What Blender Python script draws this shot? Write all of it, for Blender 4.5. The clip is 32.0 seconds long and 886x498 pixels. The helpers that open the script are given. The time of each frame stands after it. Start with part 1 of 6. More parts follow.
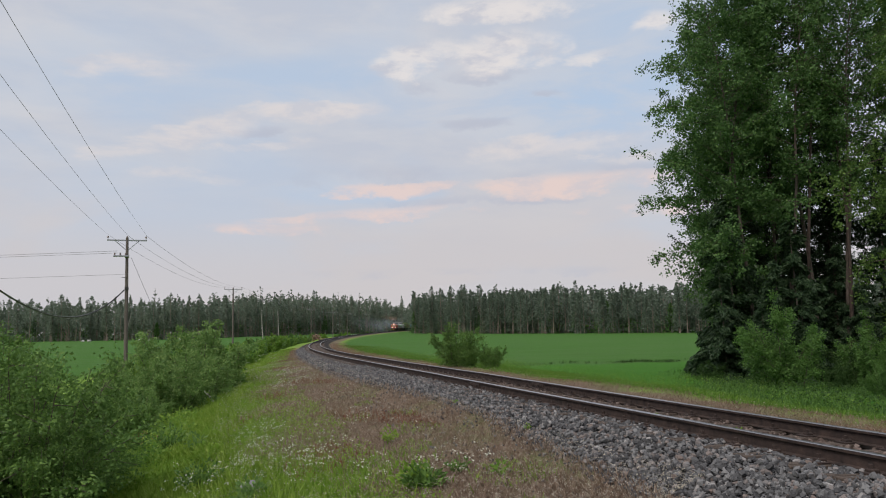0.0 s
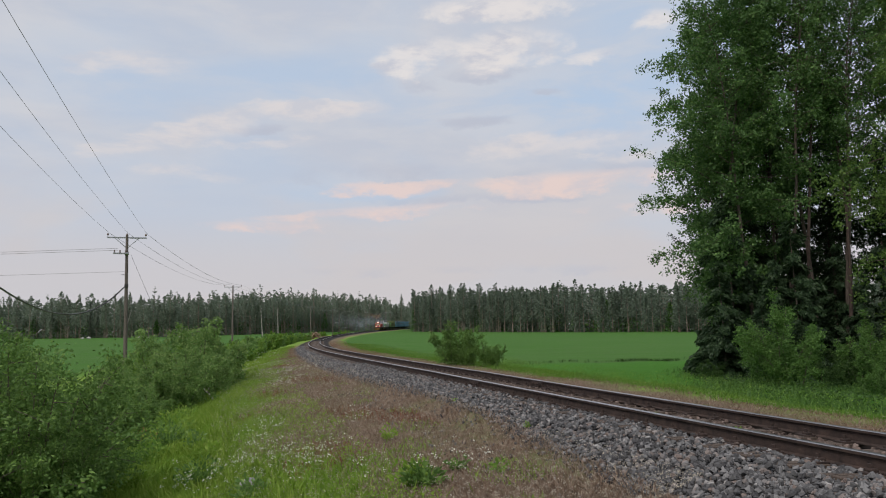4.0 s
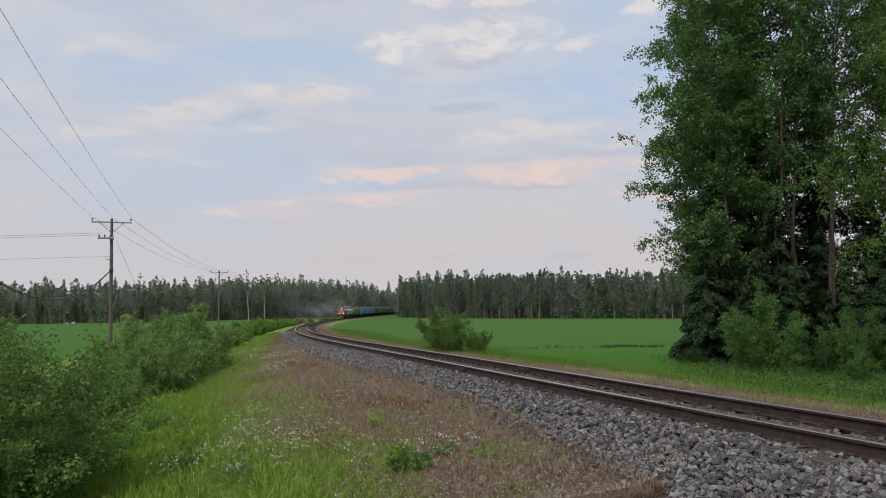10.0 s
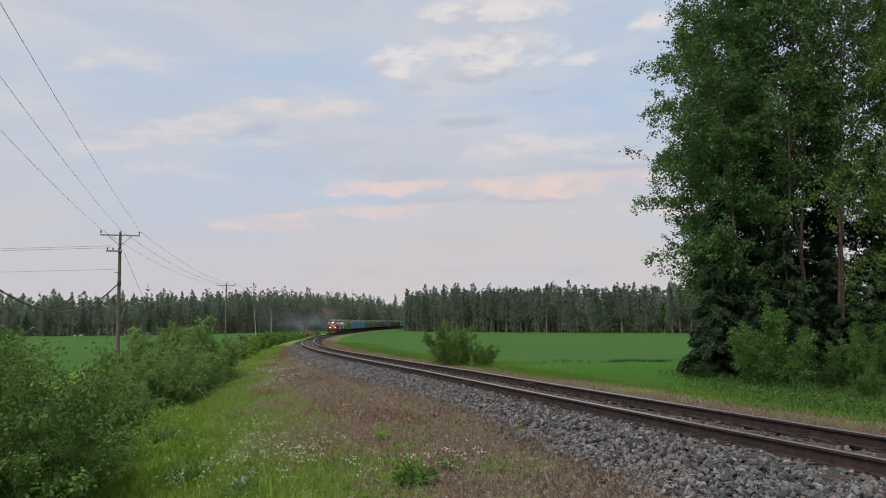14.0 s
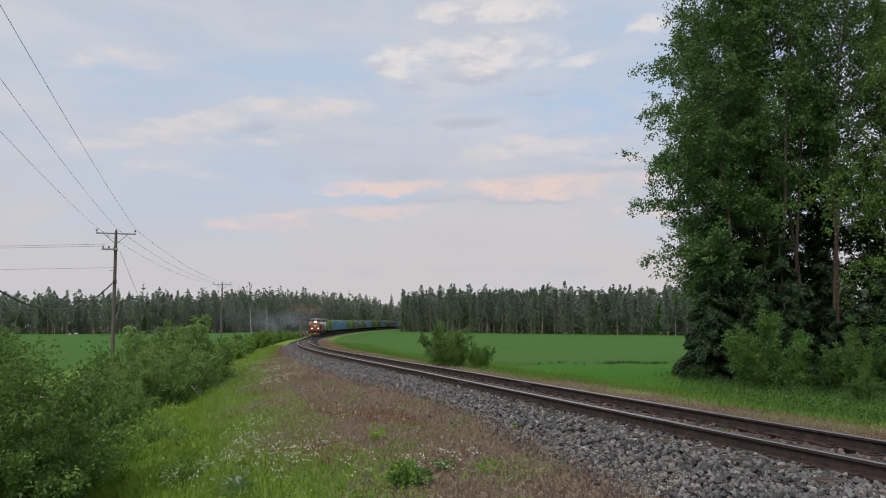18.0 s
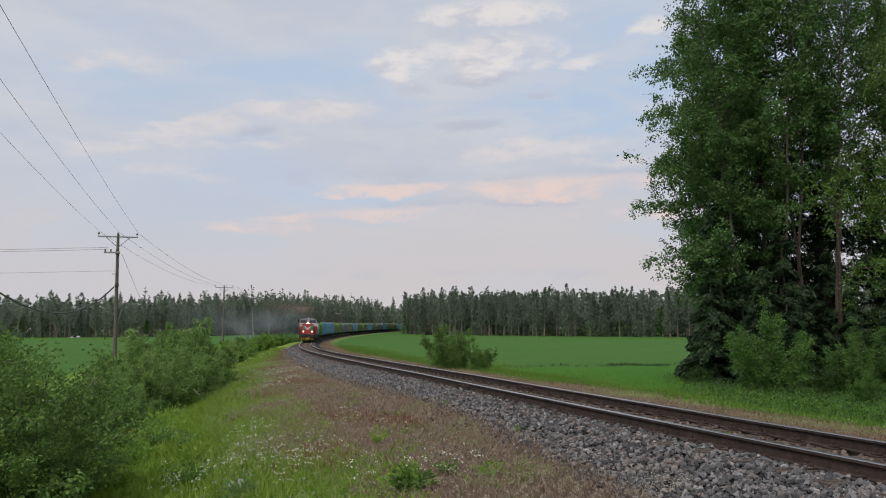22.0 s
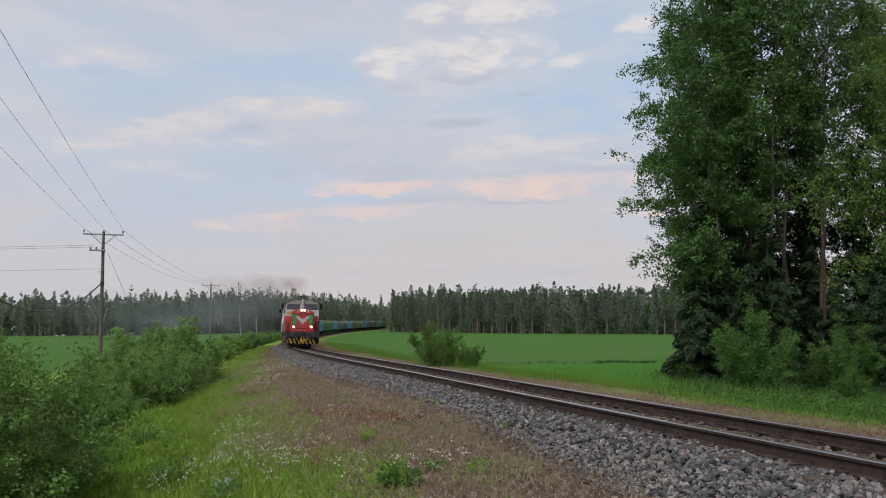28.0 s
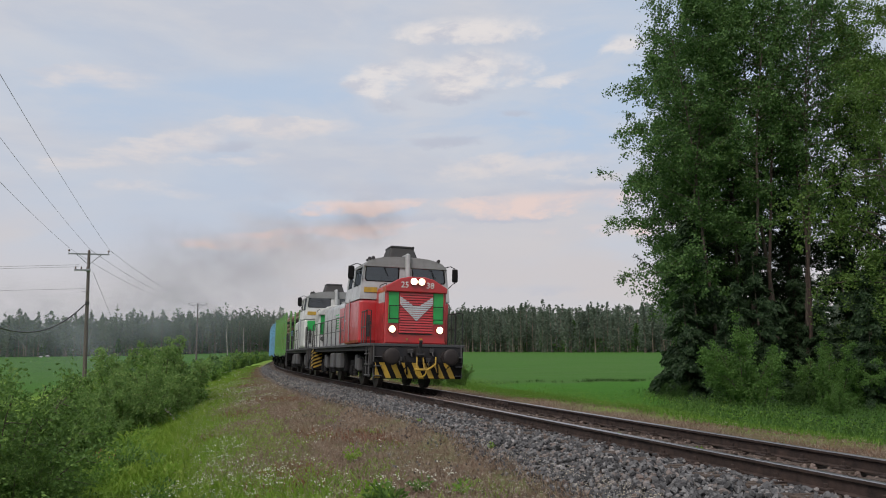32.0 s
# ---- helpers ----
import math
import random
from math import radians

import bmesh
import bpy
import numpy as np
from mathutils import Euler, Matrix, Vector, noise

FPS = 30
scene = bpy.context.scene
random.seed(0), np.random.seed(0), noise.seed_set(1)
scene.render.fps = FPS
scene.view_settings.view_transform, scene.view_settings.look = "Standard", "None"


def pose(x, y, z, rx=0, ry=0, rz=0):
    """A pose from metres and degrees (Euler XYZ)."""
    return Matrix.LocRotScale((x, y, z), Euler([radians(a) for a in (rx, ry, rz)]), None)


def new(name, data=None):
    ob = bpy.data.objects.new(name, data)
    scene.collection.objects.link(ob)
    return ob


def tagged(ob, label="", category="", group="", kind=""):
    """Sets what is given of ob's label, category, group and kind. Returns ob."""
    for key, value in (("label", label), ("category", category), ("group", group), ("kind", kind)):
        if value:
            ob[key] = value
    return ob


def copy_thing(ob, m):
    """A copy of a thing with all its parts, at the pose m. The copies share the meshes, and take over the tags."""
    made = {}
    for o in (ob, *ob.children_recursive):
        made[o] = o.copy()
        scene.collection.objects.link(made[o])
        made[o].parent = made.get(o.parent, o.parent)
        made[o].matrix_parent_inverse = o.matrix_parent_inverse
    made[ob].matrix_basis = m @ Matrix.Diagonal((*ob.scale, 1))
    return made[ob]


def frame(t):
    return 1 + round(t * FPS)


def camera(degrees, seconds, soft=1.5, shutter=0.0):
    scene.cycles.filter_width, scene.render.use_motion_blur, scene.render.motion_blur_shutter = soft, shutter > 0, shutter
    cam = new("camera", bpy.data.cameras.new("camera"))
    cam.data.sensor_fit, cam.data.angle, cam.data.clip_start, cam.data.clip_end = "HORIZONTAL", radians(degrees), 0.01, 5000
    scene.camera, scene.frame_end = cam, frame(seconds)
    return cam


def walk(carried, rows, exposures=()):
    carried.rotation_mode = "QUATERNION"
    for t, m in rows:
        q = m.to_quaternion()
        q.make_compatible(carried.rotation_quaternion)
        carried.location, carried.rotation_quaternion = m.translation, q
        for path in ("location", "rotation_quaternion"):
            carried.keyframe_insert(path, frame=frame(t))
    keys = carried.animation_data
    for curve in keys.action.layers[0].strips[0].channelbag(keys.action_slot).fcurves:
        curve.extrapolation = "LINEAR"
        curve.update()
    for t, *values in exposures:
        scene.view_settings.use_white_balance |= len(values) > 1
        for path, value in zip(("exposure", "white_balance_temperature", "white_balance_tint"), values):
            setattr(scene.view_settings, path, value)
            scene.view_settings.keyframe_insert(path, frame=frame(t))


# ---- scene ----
import itertools

cam = camera(62.15, 32.0, soft=1.05)
# A phone held by hand at the foot of the ballast: the eye hardly moves, the view sways.
EYE_Z = 1.361
SWAY = [
    (0, 96.03, 1.14, 0.00), (0.5, 96.24, 1.09, 0.05), (1, 96.13, 1.06, -0.15), (1.5, 96.07, 0.77, 0.06), (2, 96.05, 0.97, -0.05),
    (2.5, 96.00, 1.03, 0.23), (3, 95.78, 1.05, 0.01), (3.5, 95.91, 0.95, -0.02), (5.5, 95.30, 1.16, -0.21), (6, 94.89, 1.18, -0.38),
    (6.5, 95.14, 1.07, -0.61), (7, 95.21, 1.20, -0.80), (7.5, 95.47, 1.42, -0.62), (8, 95.73, 1.30, -0.78), (8.5, 94.82, 1.17, -0.20),
    (9, 94.97, 1.05, -0.78), (9.5, 94.45, 1.00, -0.51), (10, 94.80, 0.82, -1.04), (10.5, 95.37, 0.75, -0.95), (11, 95.52, 1.27, -0.96),
    (11.5, 95.63, 1.05, -1.05), (12, 95.63, 1.22, -1.00), (12.5, 95.61, 0.84, -1.10), (13, 95.88, 0.80, -1.01), (13.5, 95.80, 1.17, -0.94),
    (14, 95.87, 0.63, -0.52), (14.5, 96.11, 0.58, -0.89), (16.5, 96.22, 0.46, -0.88), (17, 96.07, 0.47, -0.55), (17.5, 95.96, 0.35, -0.71),
    (18, 95.92, 0.25, -0.84), (18.5, 95.97, 0.20, -0.85), (19, 96.00, 0.23, -0.85), (19.5, 95.94, 0.25, -0.74), (20, 96.10, 0.16, -0.92),
    (20.5, 96.25, 0.28, -0.97), (21, 96.25, 0.08, -1.03), (21.5, 96.24, 0.11, -0.86), (22, 96.11, 0.38, -0.69), (22.5, 96.18, 0.37, -0.48),
    (23, 96.01, 0.46, -0.70), (23.5, 96.13, 0.18, -1.10), (24, 96.19, 0.15, -1.35), (24.5, 95.86, 0.29, -1.29), (25, 95.71, 0.36, -1.34),
    (25.5, 95.75, 0.19, -1.31), (27.5, 96.01, 0.31, -1.62), (28, 95.92, 0.49, -1.62), (28.5, 96.23, 0.55, -1.38), (29, 96.36, 0.66, -1.40),
    (29.5, 96.60, 0.61, -1.51), (30, 96.56, 0.68, -1.59), (30.5, 96.78, 0.78, -1.67), (31, 97.09, 0.72, -1.87), (31.5, 97.32, 0.71, -2.26),
    (32, 97.37, 0.74, -2.49)]
walk(cam, [(t, pose(0.05 * min(1.0, max(0.0, (t - 27.5) / 4.5)), 0, EYE_Z, rx, ry, rz)) for t, rx, ry, rz in SWAY])

# ---- sky and sun: a bright, thinly clouded evening ----
SUN_EL, SUN_AZ = radians(52), radians(215)      # the sun stands behind the camera, veiled
world = bpy.data.worlds.new("evening_sky")
scene.world = world
world.use_nodes = True


class Nodes:
    """Short hand for building a node tree."""

    def __init__(self, tree):
        self.tree = tree
        tree.nodes.clear()

    def add(self, kind, inputs=None, **settings):
        node = self.tree.nodes.new("ShaderNode" + kind)
        if "operation" in settings:
            node.operation = settings["operation"]
        if "use_clamp" in settings:
            node.use_clamp = settings["use_clamp"]
        if "data_type" in settings:
            node.data_type = settings["data_type"]
        if "blend_type" in settings:
            node.blend_type = settings["blend_type"]
        if "layer_name" in settings:
            node.layer_name = settings["layer_name"]
        for key, value in (inputs or {}).items():
            if isinstance(value, bpy.types.NodeSocket):
                self.tree.links.new(value, node.inputs[key])
            else:
                node.inputs[key].default_value = value
        return node

    def math(self, op, a, b=0.0, clamp=False):
        return self.add("Math", {0: a, 1: b}, operation=op, use_clamp=clamp).outputs[0]

    def mix(self, fac, a, b, blend="MIX"):
        n = self.add("Mix", data_type="RGBA", blend_type=blend)
        for i, v in ((0, fac), (6, a), (7, b)):
            if isinstance(v, bpy.types.NodeSocket):
                self.tree.links.new(v, n.inputs[i])
            else:
                n.inputs[i].default_value = v if i == 0 or len(v) == 4 else (*v, 1)
        return n.outputs[2]

    def ramp(self, fac, stops, smooth=False):
        n = self.add("ValToRGB", {0: fac})
        e = n.color_ramp.elements
        while len(e) < len(stops):
            e.new(0.5)
        for el, (p, c) in zip(e, stops):
            el.position = p
            el.color = (*c, 1) if len(c) == 3 else c
        if smooth:
            n.color_ramp.interpolation = "EASE"
        return n.outputs[0]

    def noise(self, vector, scale, detail=3.0, rough=0.55, distortion=0.0):
        return self.add("TexNoise", {"Vector": vector, "Scale": scale, "Detail": detail, "Roughness": rough, "Distortion": distortion}).outputs[0]


w = Nodes(world.node_tree)
direction = w.add("TexCoord").outputs["Generated"]
sky = w.add("TexSky")
sky.sky_type, sky.sun_disc, sky.sun_elevation, sky.sun_rotation = "NISHITA", False, SUN_EL, SUN_AZ
nishita = sky.outputs[0]
xyz = w.add("SeparateXYZ", {0: direction})
up = w.math("MAXIMUM", xyz.outputs[2], 0.0)


def drawn_out(x, z, shift=0.0):
    """Directions stretched into flat bands for a cloud texture."""
    return w.add("Mapping", {"Vector": direction, "Location": (shift, 0.3 * shift, 0), "Scale": (x, x, z)}).outputs[0]


billow = w.noise(drawn_out(1, 2.0), 13, 9, 0.62, 0.2)
ripple = w.noise(drawn_out(1, 3.4, 2.7), 6, 7, 0.58, 0.3)
broad = w.noise(drawn_out(1, 3.0, 5.1), 2.4, 5, 0.5, 0.2)
bearing = w.math("ADD", w.math("ARCTAN2", xyz.outputs[0], xyz.outputs[1]), w.math("MULTIPLY", w.math("SUBTRACT", ripple, 0.5), 0.16))
height = w.math("ADD", w.math("ARCSINE", xyz.outputs[2]), w.math("MULTIPLY", w.math("SUBTRACT", billow, 0.5), 0.035))


def bank(*banks):
    """How far a direction lies inside cloud banks, each (bearing, height, half width, half depth, weight, tilt)."""
    total = None
    for a, e, wa, we, weight, tilt in banks:
        du = w.math("DIVIDE", w.math("SUBTRACT", bearing, a), wa)
        dv = w.math("DIVIDE", w.math("SUBTRACT", w.math("SUBTRACT", height, e), w.math("MULTIPLY", w.math("SUBTRACT", bearing, a), tilt)), we)
        q = w.math("ADD", w.math("MULTIPLY", du, du), w.math("MULTIPLY", dv, dv))
        one = w.math("MULTIPLY", w.math("SUBTRACT", 1.0, q, True), weight)
        total = one if total is None else w.math("MAXIMUM", total, one)
    return total


def torn(inside, texture, rag, lo, hi):
    """A cloud's cover, its edge broken up by the texture."""
    return w.ramp(w.math("ADD", inside, w.math("MULTIPLY", w.math("SUBTRACT", texture, 0.5), w.math("MULTIPLY", w.math("MINIMUM", w.math("MULTIPLY", inside, 4.0), 1.0), rag))), [(lo, (0, 0, 0)), (hi, (1, 1, 1))], True)


low = w.ramp(up, [(0.06, (1, 1, 1)), (0.27, (0, 0, 0))], True)
clear = w.mix(0.8, w.mix(1.0, nishita, (0.055, 0.055, 0.055), "MULTIPLY"), (0.545, 0.675, 0.86))
window = w.math("MULTIPLY", bank((0.22, 0.30, 0.24, 0.08, 1.0, 0.0), (0.30, 0.36, 0.20, 0.10, 0.9, 0.0), (-0.23, 0.325, 0.26, 0.04, 0.7, 0.12), (-0.02, 0.30, 0.16, 0.04, 0.5, 0.0), (-0.42, 0.30, 0.10, 0.05, 0.6, 0.0), (-0.13, 0.18, 0.14, 0.016, 0.6, 0.0)), w.ramp(ripple, [(0.38, (1, 1, 1)), (0.62, (0.35, 0.35, 0.35))], True))
thin = w.ramp(broad, [(0.36, (0.55, 0.55, 0.55)), (0.60, (1, 1, 1))], True)
cover = w.math("MAXIMUM", w.math("MULTIPLY", thin, w.math("SUBTRACT", 1.0, window, True)), w.math("MULTIPLY", low, 0.9))
haze = w.mix(low, w.mix(w.ramp(ripple, [(0.36, (0, 0, 0)), (0.64, (1, 1, 1))]), (0.53, 0.565, 0.65), (0.62, 0.625, 0.665)), (0.605, 0.575, 0.59))
colour = w.mix(cover, clear, haze)
dull = torn(bank((0.065, 0.272, 0.085, 0.011, 1.0, -0.05), (0.15, 0.305, 0.04, 0.008, 0.9, 0.0), (-0.245, 0.262, 0.05, 0.007, 0.8, 0.1), (-0.02, 0.325, 0.09, 0.016, 0.6, 0.0), (0.09, 0.335, 0.10, 0.014, 0.8, 0.0), (0.05, 0.168, 0.22, 0.010, 0.8, 0.0), (-0.12, 0.208, 0.20, 0.022, 0.5, 0.05), (0.2, 0.205, 0.2, 0.012, 0.6, 0.0), (0.0, 0.075, 0.5, 0.012, 0.4, 0.0)), billow, 1.4, 0.25, 1.1)
colour = w.mix(w.math("MULTIPLY", dull, 0.75), colour, (0.485, 0.51, 0.60))
shade = w.ramp(w.noise(drawn_out(1, 2.6, 0.04), 15, 8, 0.6, 0.2), [(0.36, (0, 0, 0)), (0.56, (1, 1, 1))], True)
cream = torn(bank((-0.03, 0.352, 0.085, 0.034, 1.0, 0.25), (0.09, 0.365, 0.11, 0.036, 1.0, 0.0), (0.10, 0.418, 0.17, 0.022, 0.85, 0.0), (0.305, 0.384, 0.05, 0.018, 1.0, 0.0), (0.23, 0.35, 0.06, 0.012, 0.6, 0.0)), billow, 2.4, 0.12, 1.1)
colour = w.mix(w.math("MULTIPLY", cream, 0.8), colour, w.mix(shade, (0.57, 0.575, 0.64), (0.80, 0.75, 0.73)))
lit = torn(bank((-0.33, 0.255, 0.13, 0.022, 0.9, 0.28), (-0.17, 0.287, 0.13, 0.018, 0.9, 0.06), (-0.24, 0.245, 0.10, 0.010, 0.8, 0.08), (0.15, 0.238, 0.20, 0.022, 0.9, 0.06), (0.235, 0.218, 0.07, 0.012, 1.0, 0.05), (-0.40, 0.33, 0.10, 0.02, 0.6, 0.1), (-0.30, 0.20, 0.12, 0.012, 0.5, 0.0)), ripple, 2.4, 0.05, 1.3)
colour = w.mix(w.math("MULTIPLY", lit, 0.7), colour, w.mix(shade, (0.60, 0.595, 0.645), (0.755, 0.69, 0.67)))
rosy = torn(bank((-0.06, 0.187, 0.10, 0.0135, 1.0, 0.06), (0.14, 0.186, 0.20, 0.020, 0.9, 0.03), (-0.10, 0.153, 0.20, 0.012, 0.7, 0.06), (-0.22, 0.135, 0.15, 0.010, 0.5, 0.0), (0.3, 0.15, 0.15, 0.012, 0.4, 0.0)), billow, 2.6, 0.05, 1.3)
colour = w.mix(w.math("MULTIPLY", rosy, 0.85), colour, w.mix(shade, (0.66, 0.59, 0.61), (0.80, 0.635, 0.59)))
bg = w.add("Background", {"Color": colour, "Strength": 1.0})
w.add("OutputWorld", {"Surface": bg.outputs[0]})

sun = new("sun", bpy.data.lights.new("sun", "SUN"))
sun.data.energy, sun.data.angle, sun.data.color = 2.75, radians(25), (1.0, 0.93, 0.86)
sun.rotation_euler = (radians(90) - SUN_EL, 0, radians(180) - SUN_AZ)

# ---- materials ----
def material(name):
    m = bpy.data.materials.new(name)
    m.use_nodes = True
    return m, Nodes(m.node_tree)


def finish(n, colour, rough=0.8, metal=0.0, bump=None, bump_by=0.01, spec=0.3, translucent=0.0, coat=0.0):
    """Closes a tree with one surface, its relief and, for leaves, light that shines through."""
    ins = {"Base Color": colour, "Roughness": rough, "Metallic": metal, "Specular IOR Level": spec, "Coat Weight": coat, "Coat Roughness": 0.12}
    ins = {k: ((*v, 1) if isinstance(v, tuple) and len(v) == 3 else v) for k, v in ins.items()}
    if bump is not None:
        ins["Normal"] = n.add("Bump", {"Height": bump, "Strength": 0.7, "Distance": bump_by}).outputs[0]
    shader = n.add("BsdfPrincipled", ins).outputs[0]
    if translucent:
        back = n.add("BsdfTranslucent", {"Color": colour if isinstance(colour, bpy.types.NodeSocket) else (*colour, 1)}).outputs[0]
        shader = n.add("MixShader", {0: translucent, 1: shader, 2: back}).outputs[0]
    n.add("OutputMaterial", {"Surface": shader})


def paint(name, colour, rough=0.4, dirt=0.35, metal=0.0, spec=0.4, coat=0.0):
    """Vehicle paint with road dust and streaks."""
    m, n = material(name)
    at = n.add("TexCoord").outputs["Object"]
    stain = n.ramp(n.noise(at, 2.2, 6, 0.65), [(0.35, (0, 0, 0)), (0.75, (1, 1, 1))])
    runs = n.noise(n.add("Mapping", {"Vector": at, "Scale": (9, 9, 0.7)}).outputs[0], 1.5, 4)
    grime = n.math("MULTIPLY", stain, n.math("MULTIPLY", runs, dirt * 1.6))
    c = n.mix(grime, colour, (0.07, 0.055, 0.045))
    finish(n, c, n.math("ADD", n.math("MULTIPLY", stain, 0.25), rough), metal, n.noise(at, 30, 3), 0.0012, spec, coat=coat)
    return m


def leafy(name, dark, light, yellow, share=0.35):
    """Leaves, each with its own tone."""
    m, n = material(name)
    island = n.add("NewGeometry").outputs["Random Per Island"]
    at = n.add("TexCoord").outputs["Object"]
    c = n.mix(n.noise(at, 0.9, 3), dark, light)
    c = n.mix(n.ramp(island, [(0.0, (0, 0, 0)), (0.7, (0.25, 0.25, 0.25)), (1.0, (1, 1, 1))]), c, yellow)
    finish(n, c, 0.55, spec=0.25, translucent=share)
    return m


def bark(name, dark, light, scale=(6, 6, 1.2)):
    m, n = material(name)
    at = n.add("TexCoord").outputs["Object"]
    grain = n.noise(n.add("Mapping", {"Vector": at, "Scale": scale}).outputs[0], 2.5, 6, 0.7)
    finish(n, n.ramp(grain, [(0.3, dark), (0.7, light)]), 0.9, bump=grain, bump_by=0.02)
    return m


def soil(name, stops, scale, bump_by=0.05, fine=40):
    m, n = material(name)
    at = n.add("NewGeometry").outputs["Position"]
    big = n.noise(at, scale, 5, 0.6)
    small = n.noise(at, fine, 3)
    c = n.mix(0.35, n.ramp(big, stops), n.ramp(small, stops))
    finish(n, c, 0.95, bump=n.math("ADD", big, small), bump_by=bump_by, spec=0.1)
    return m


m, n = material("ballast_stone")
M_STONE = m
isl = n.math("FRACT", n.math("ADD", n.add("NewGeometry").outputs["Random Per Island"], n.add("ObjectInfo").outputs["Random"]))
at = n.add("TexCoord").outputs["Object"]
c = n.ramp(isl, [(0.0, (0.022, 0.022, 0.024)), (0.45, (0.085, 0.085, 0.088)), (0.8, (0.20, 0.198, 0.20)), (0.92, (0.15, 0.108, 0.09)), (1.0, (0.32, 0.31, 0.305))])
finish(n, n.mix(0.25, c, n.ramp(n.noise(at, 45, 4), [(0.3, (0.045, 0.044, 0.046)), (0.7, (0.185, 0.182, 0.185))])), 0.9, bump=n.noise(at, 60, 3), bump_by=0.006, spec=0.2)

m, n = material("rust_stained_stone")
M_RUSTY_STONE = m
isl = n.add("NewGeometry").outputs["Random Per Island"]
at = n.add("TexCoord").outputs["Object"]
finish(n, n.mix(n.noise(at, 45, 4), n.ramp(isl, [(0.0, (0.035, 0.028, 0.025)), (0.6, (0.15, 0.115, 0.10)), (1.0, (0.32, 0.26, 0.235))]), (0.09, 0.064, 0.054)), 0.9, bump=n.noise(at, 60, 3), bump_by=0.006, spec=0.2)

# ground cover: the mix of brown verge, green ditch and sown field follows the land
m, n = material("meadow")
M_GROUND = m
geo = n.add("NewGeometry").outputs["Position"]
cover_node = n.add("VertexColor", layer_name="cover")
cover, near_crop = cover_node.outputs[0], cover_node.outputs[1]
kinds = n.add("SeparateColor", {0: cover})
big, mid, fine = n.noise(geo, 0.12, 4), n.noise(geo, 1.1, 5, 0.65), n.noise(geo, 16, 4, 0.7)
brown = n.mix(mid, (0.115, 0.085, 0.062), (0.235, 0.175, 0.128))
brown = n.mix(n.ramp(n.noise(geo, 0.55, 5, 0.65), [(0.46, (0, 0, 0)), (0.66, (0.75, 0.75, 0.75))]), brown, (0.11, 0.15, 0.045))
green = n.mix(mid, (0.11, 0.20, 0.03), (0.21, 0.33, 0.055))
drill = n.noise(n.add("Mapping", {"Vector": geo, "Rotation": (0, 0, radians(35)), "Scale": (0.02, 0.5, 1)}).outputs[0], 1.6, 5, 0.6)
sown = n.mix(n.math("MULTIPLY_ADD", mid, 0.5, True), n.mix(n.ramp(big, [(0.38, (0, 0, 0)), (0.62, (1, 1, 1))]), (0.036, 0.108, 0.017), (0.06, 0.155, 0.024)), (0.05, 0.14, 0.02))
c = n.mix(kinds.outputs[0], green, brown)
sown = n.mix(n.ramp(drill, [(0.40, (0, 0, 0)), (0.60, (0.85, 0.85, 0.85))]), sown, (0.07, 0.14, 0.038))
sown = n.mix(near_crop, sown, n.mix(mid, (0.034, 0.13, 0.011), (0.06, 0.19, 0.018)))
c = n.mix(kinds.outputs[1], c, sown)
# Near-black bed: the shade between ballast stones is painted into it.
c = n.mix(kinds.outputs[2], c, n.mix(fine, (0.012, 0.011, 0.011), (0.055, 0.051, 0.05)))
c = n.mix(n.math("MULTIPLY", fine, 0.35), c, n.mix(1.0, c, (0.45, 0.42, 0.4), "MULTIPLY"))
finish(n, c, 0.95, bump=n.math("ADD", fine, mid), bump_by=0.05, spec=0.08)

M_RAIL_RUST = bark("rusty_rail", (0.016, 0.0125, 0.012), (0.062, 0.041, 0.034), (3, 3, 3))
m, n = material("polished_rail_head")
M_RAIL_HEAD = m
finish(n, (0.40, 0.39, 0.40), 0.34, 1.0, n.noise(n.add("TexCoord").outputs["Object"], 50, 3), 0.001)
M_SLEEPER = bark("weathered_sleeper", (0.035, 0.026, 0.021), (0.12, 0.092, 0.075), (2, 14, 14))
M_POLE = bark("tarred_pole_wood", (0.06, 0.048, 0.042), (0.18, 0.155, 0.14), (9, 9, 0.5))
M_STEEL = paint("galvanised_steel", (0.33, 0.34, 0.36), 0.45, 0.2, 0.7)
M_WIRE = paint("wire", (0.16, 0.16, 0.17), 0.5, 0.1, 0.5)
M_PORCELAIN = paint("porcelain", (0.16, 0.12, 0.11), 0.25, 0.1)
M_PINE_BARK = bark("pine_bark", (0.14, 0.11, 0.095), (0.30, 0.235, 0.195))
M_BIRCH_BARK = bark("birch_bark", (0.10, 0.09, 0.085), (0.62, 0.58, 0.54), (1.2, 1.2, 5))
M_RED_BARK = bark("reddish_bark", (0.022, 0.017, 0.014), (0.085, 0.06, 0.05))
M_DARK_BARK = bark("grey_bark", (0.035, 0.03, 0.026), (0.14, 0.11, 0.09))
# Needles paled and greyed: distance haze is mixed into their colour.
M_HAZED_PINE = leafy("pine_needles", (0.125, 0.165, 0.125), (0.175, 0.22, 0.16), (0.215, 0.255, 0.185), 0.45)
M_BIRCH = leafy("birch_leaves", (0.041, 0.096, 0.03), (0.077, 0.162, 0.046), (0.14, 0.245, 0.065), 0.35)
# The nearer stand's needles, with less haze mixed into the colour.
M_LESS_HAZED_PINE = leafy("less_hazed_pine_needles", (0.10, 0.138, 0.105), (0.142, 0.182, 0.132), (0.18, 0.22, 0.158), 0.42)
M_BIRCH_WARM = leafy("yellowish_birch_leaves", (0.05, 0.105, 0.022), (0.09, 0.165, 0.034), (0.15, 0.235, 0.052), 0.35)
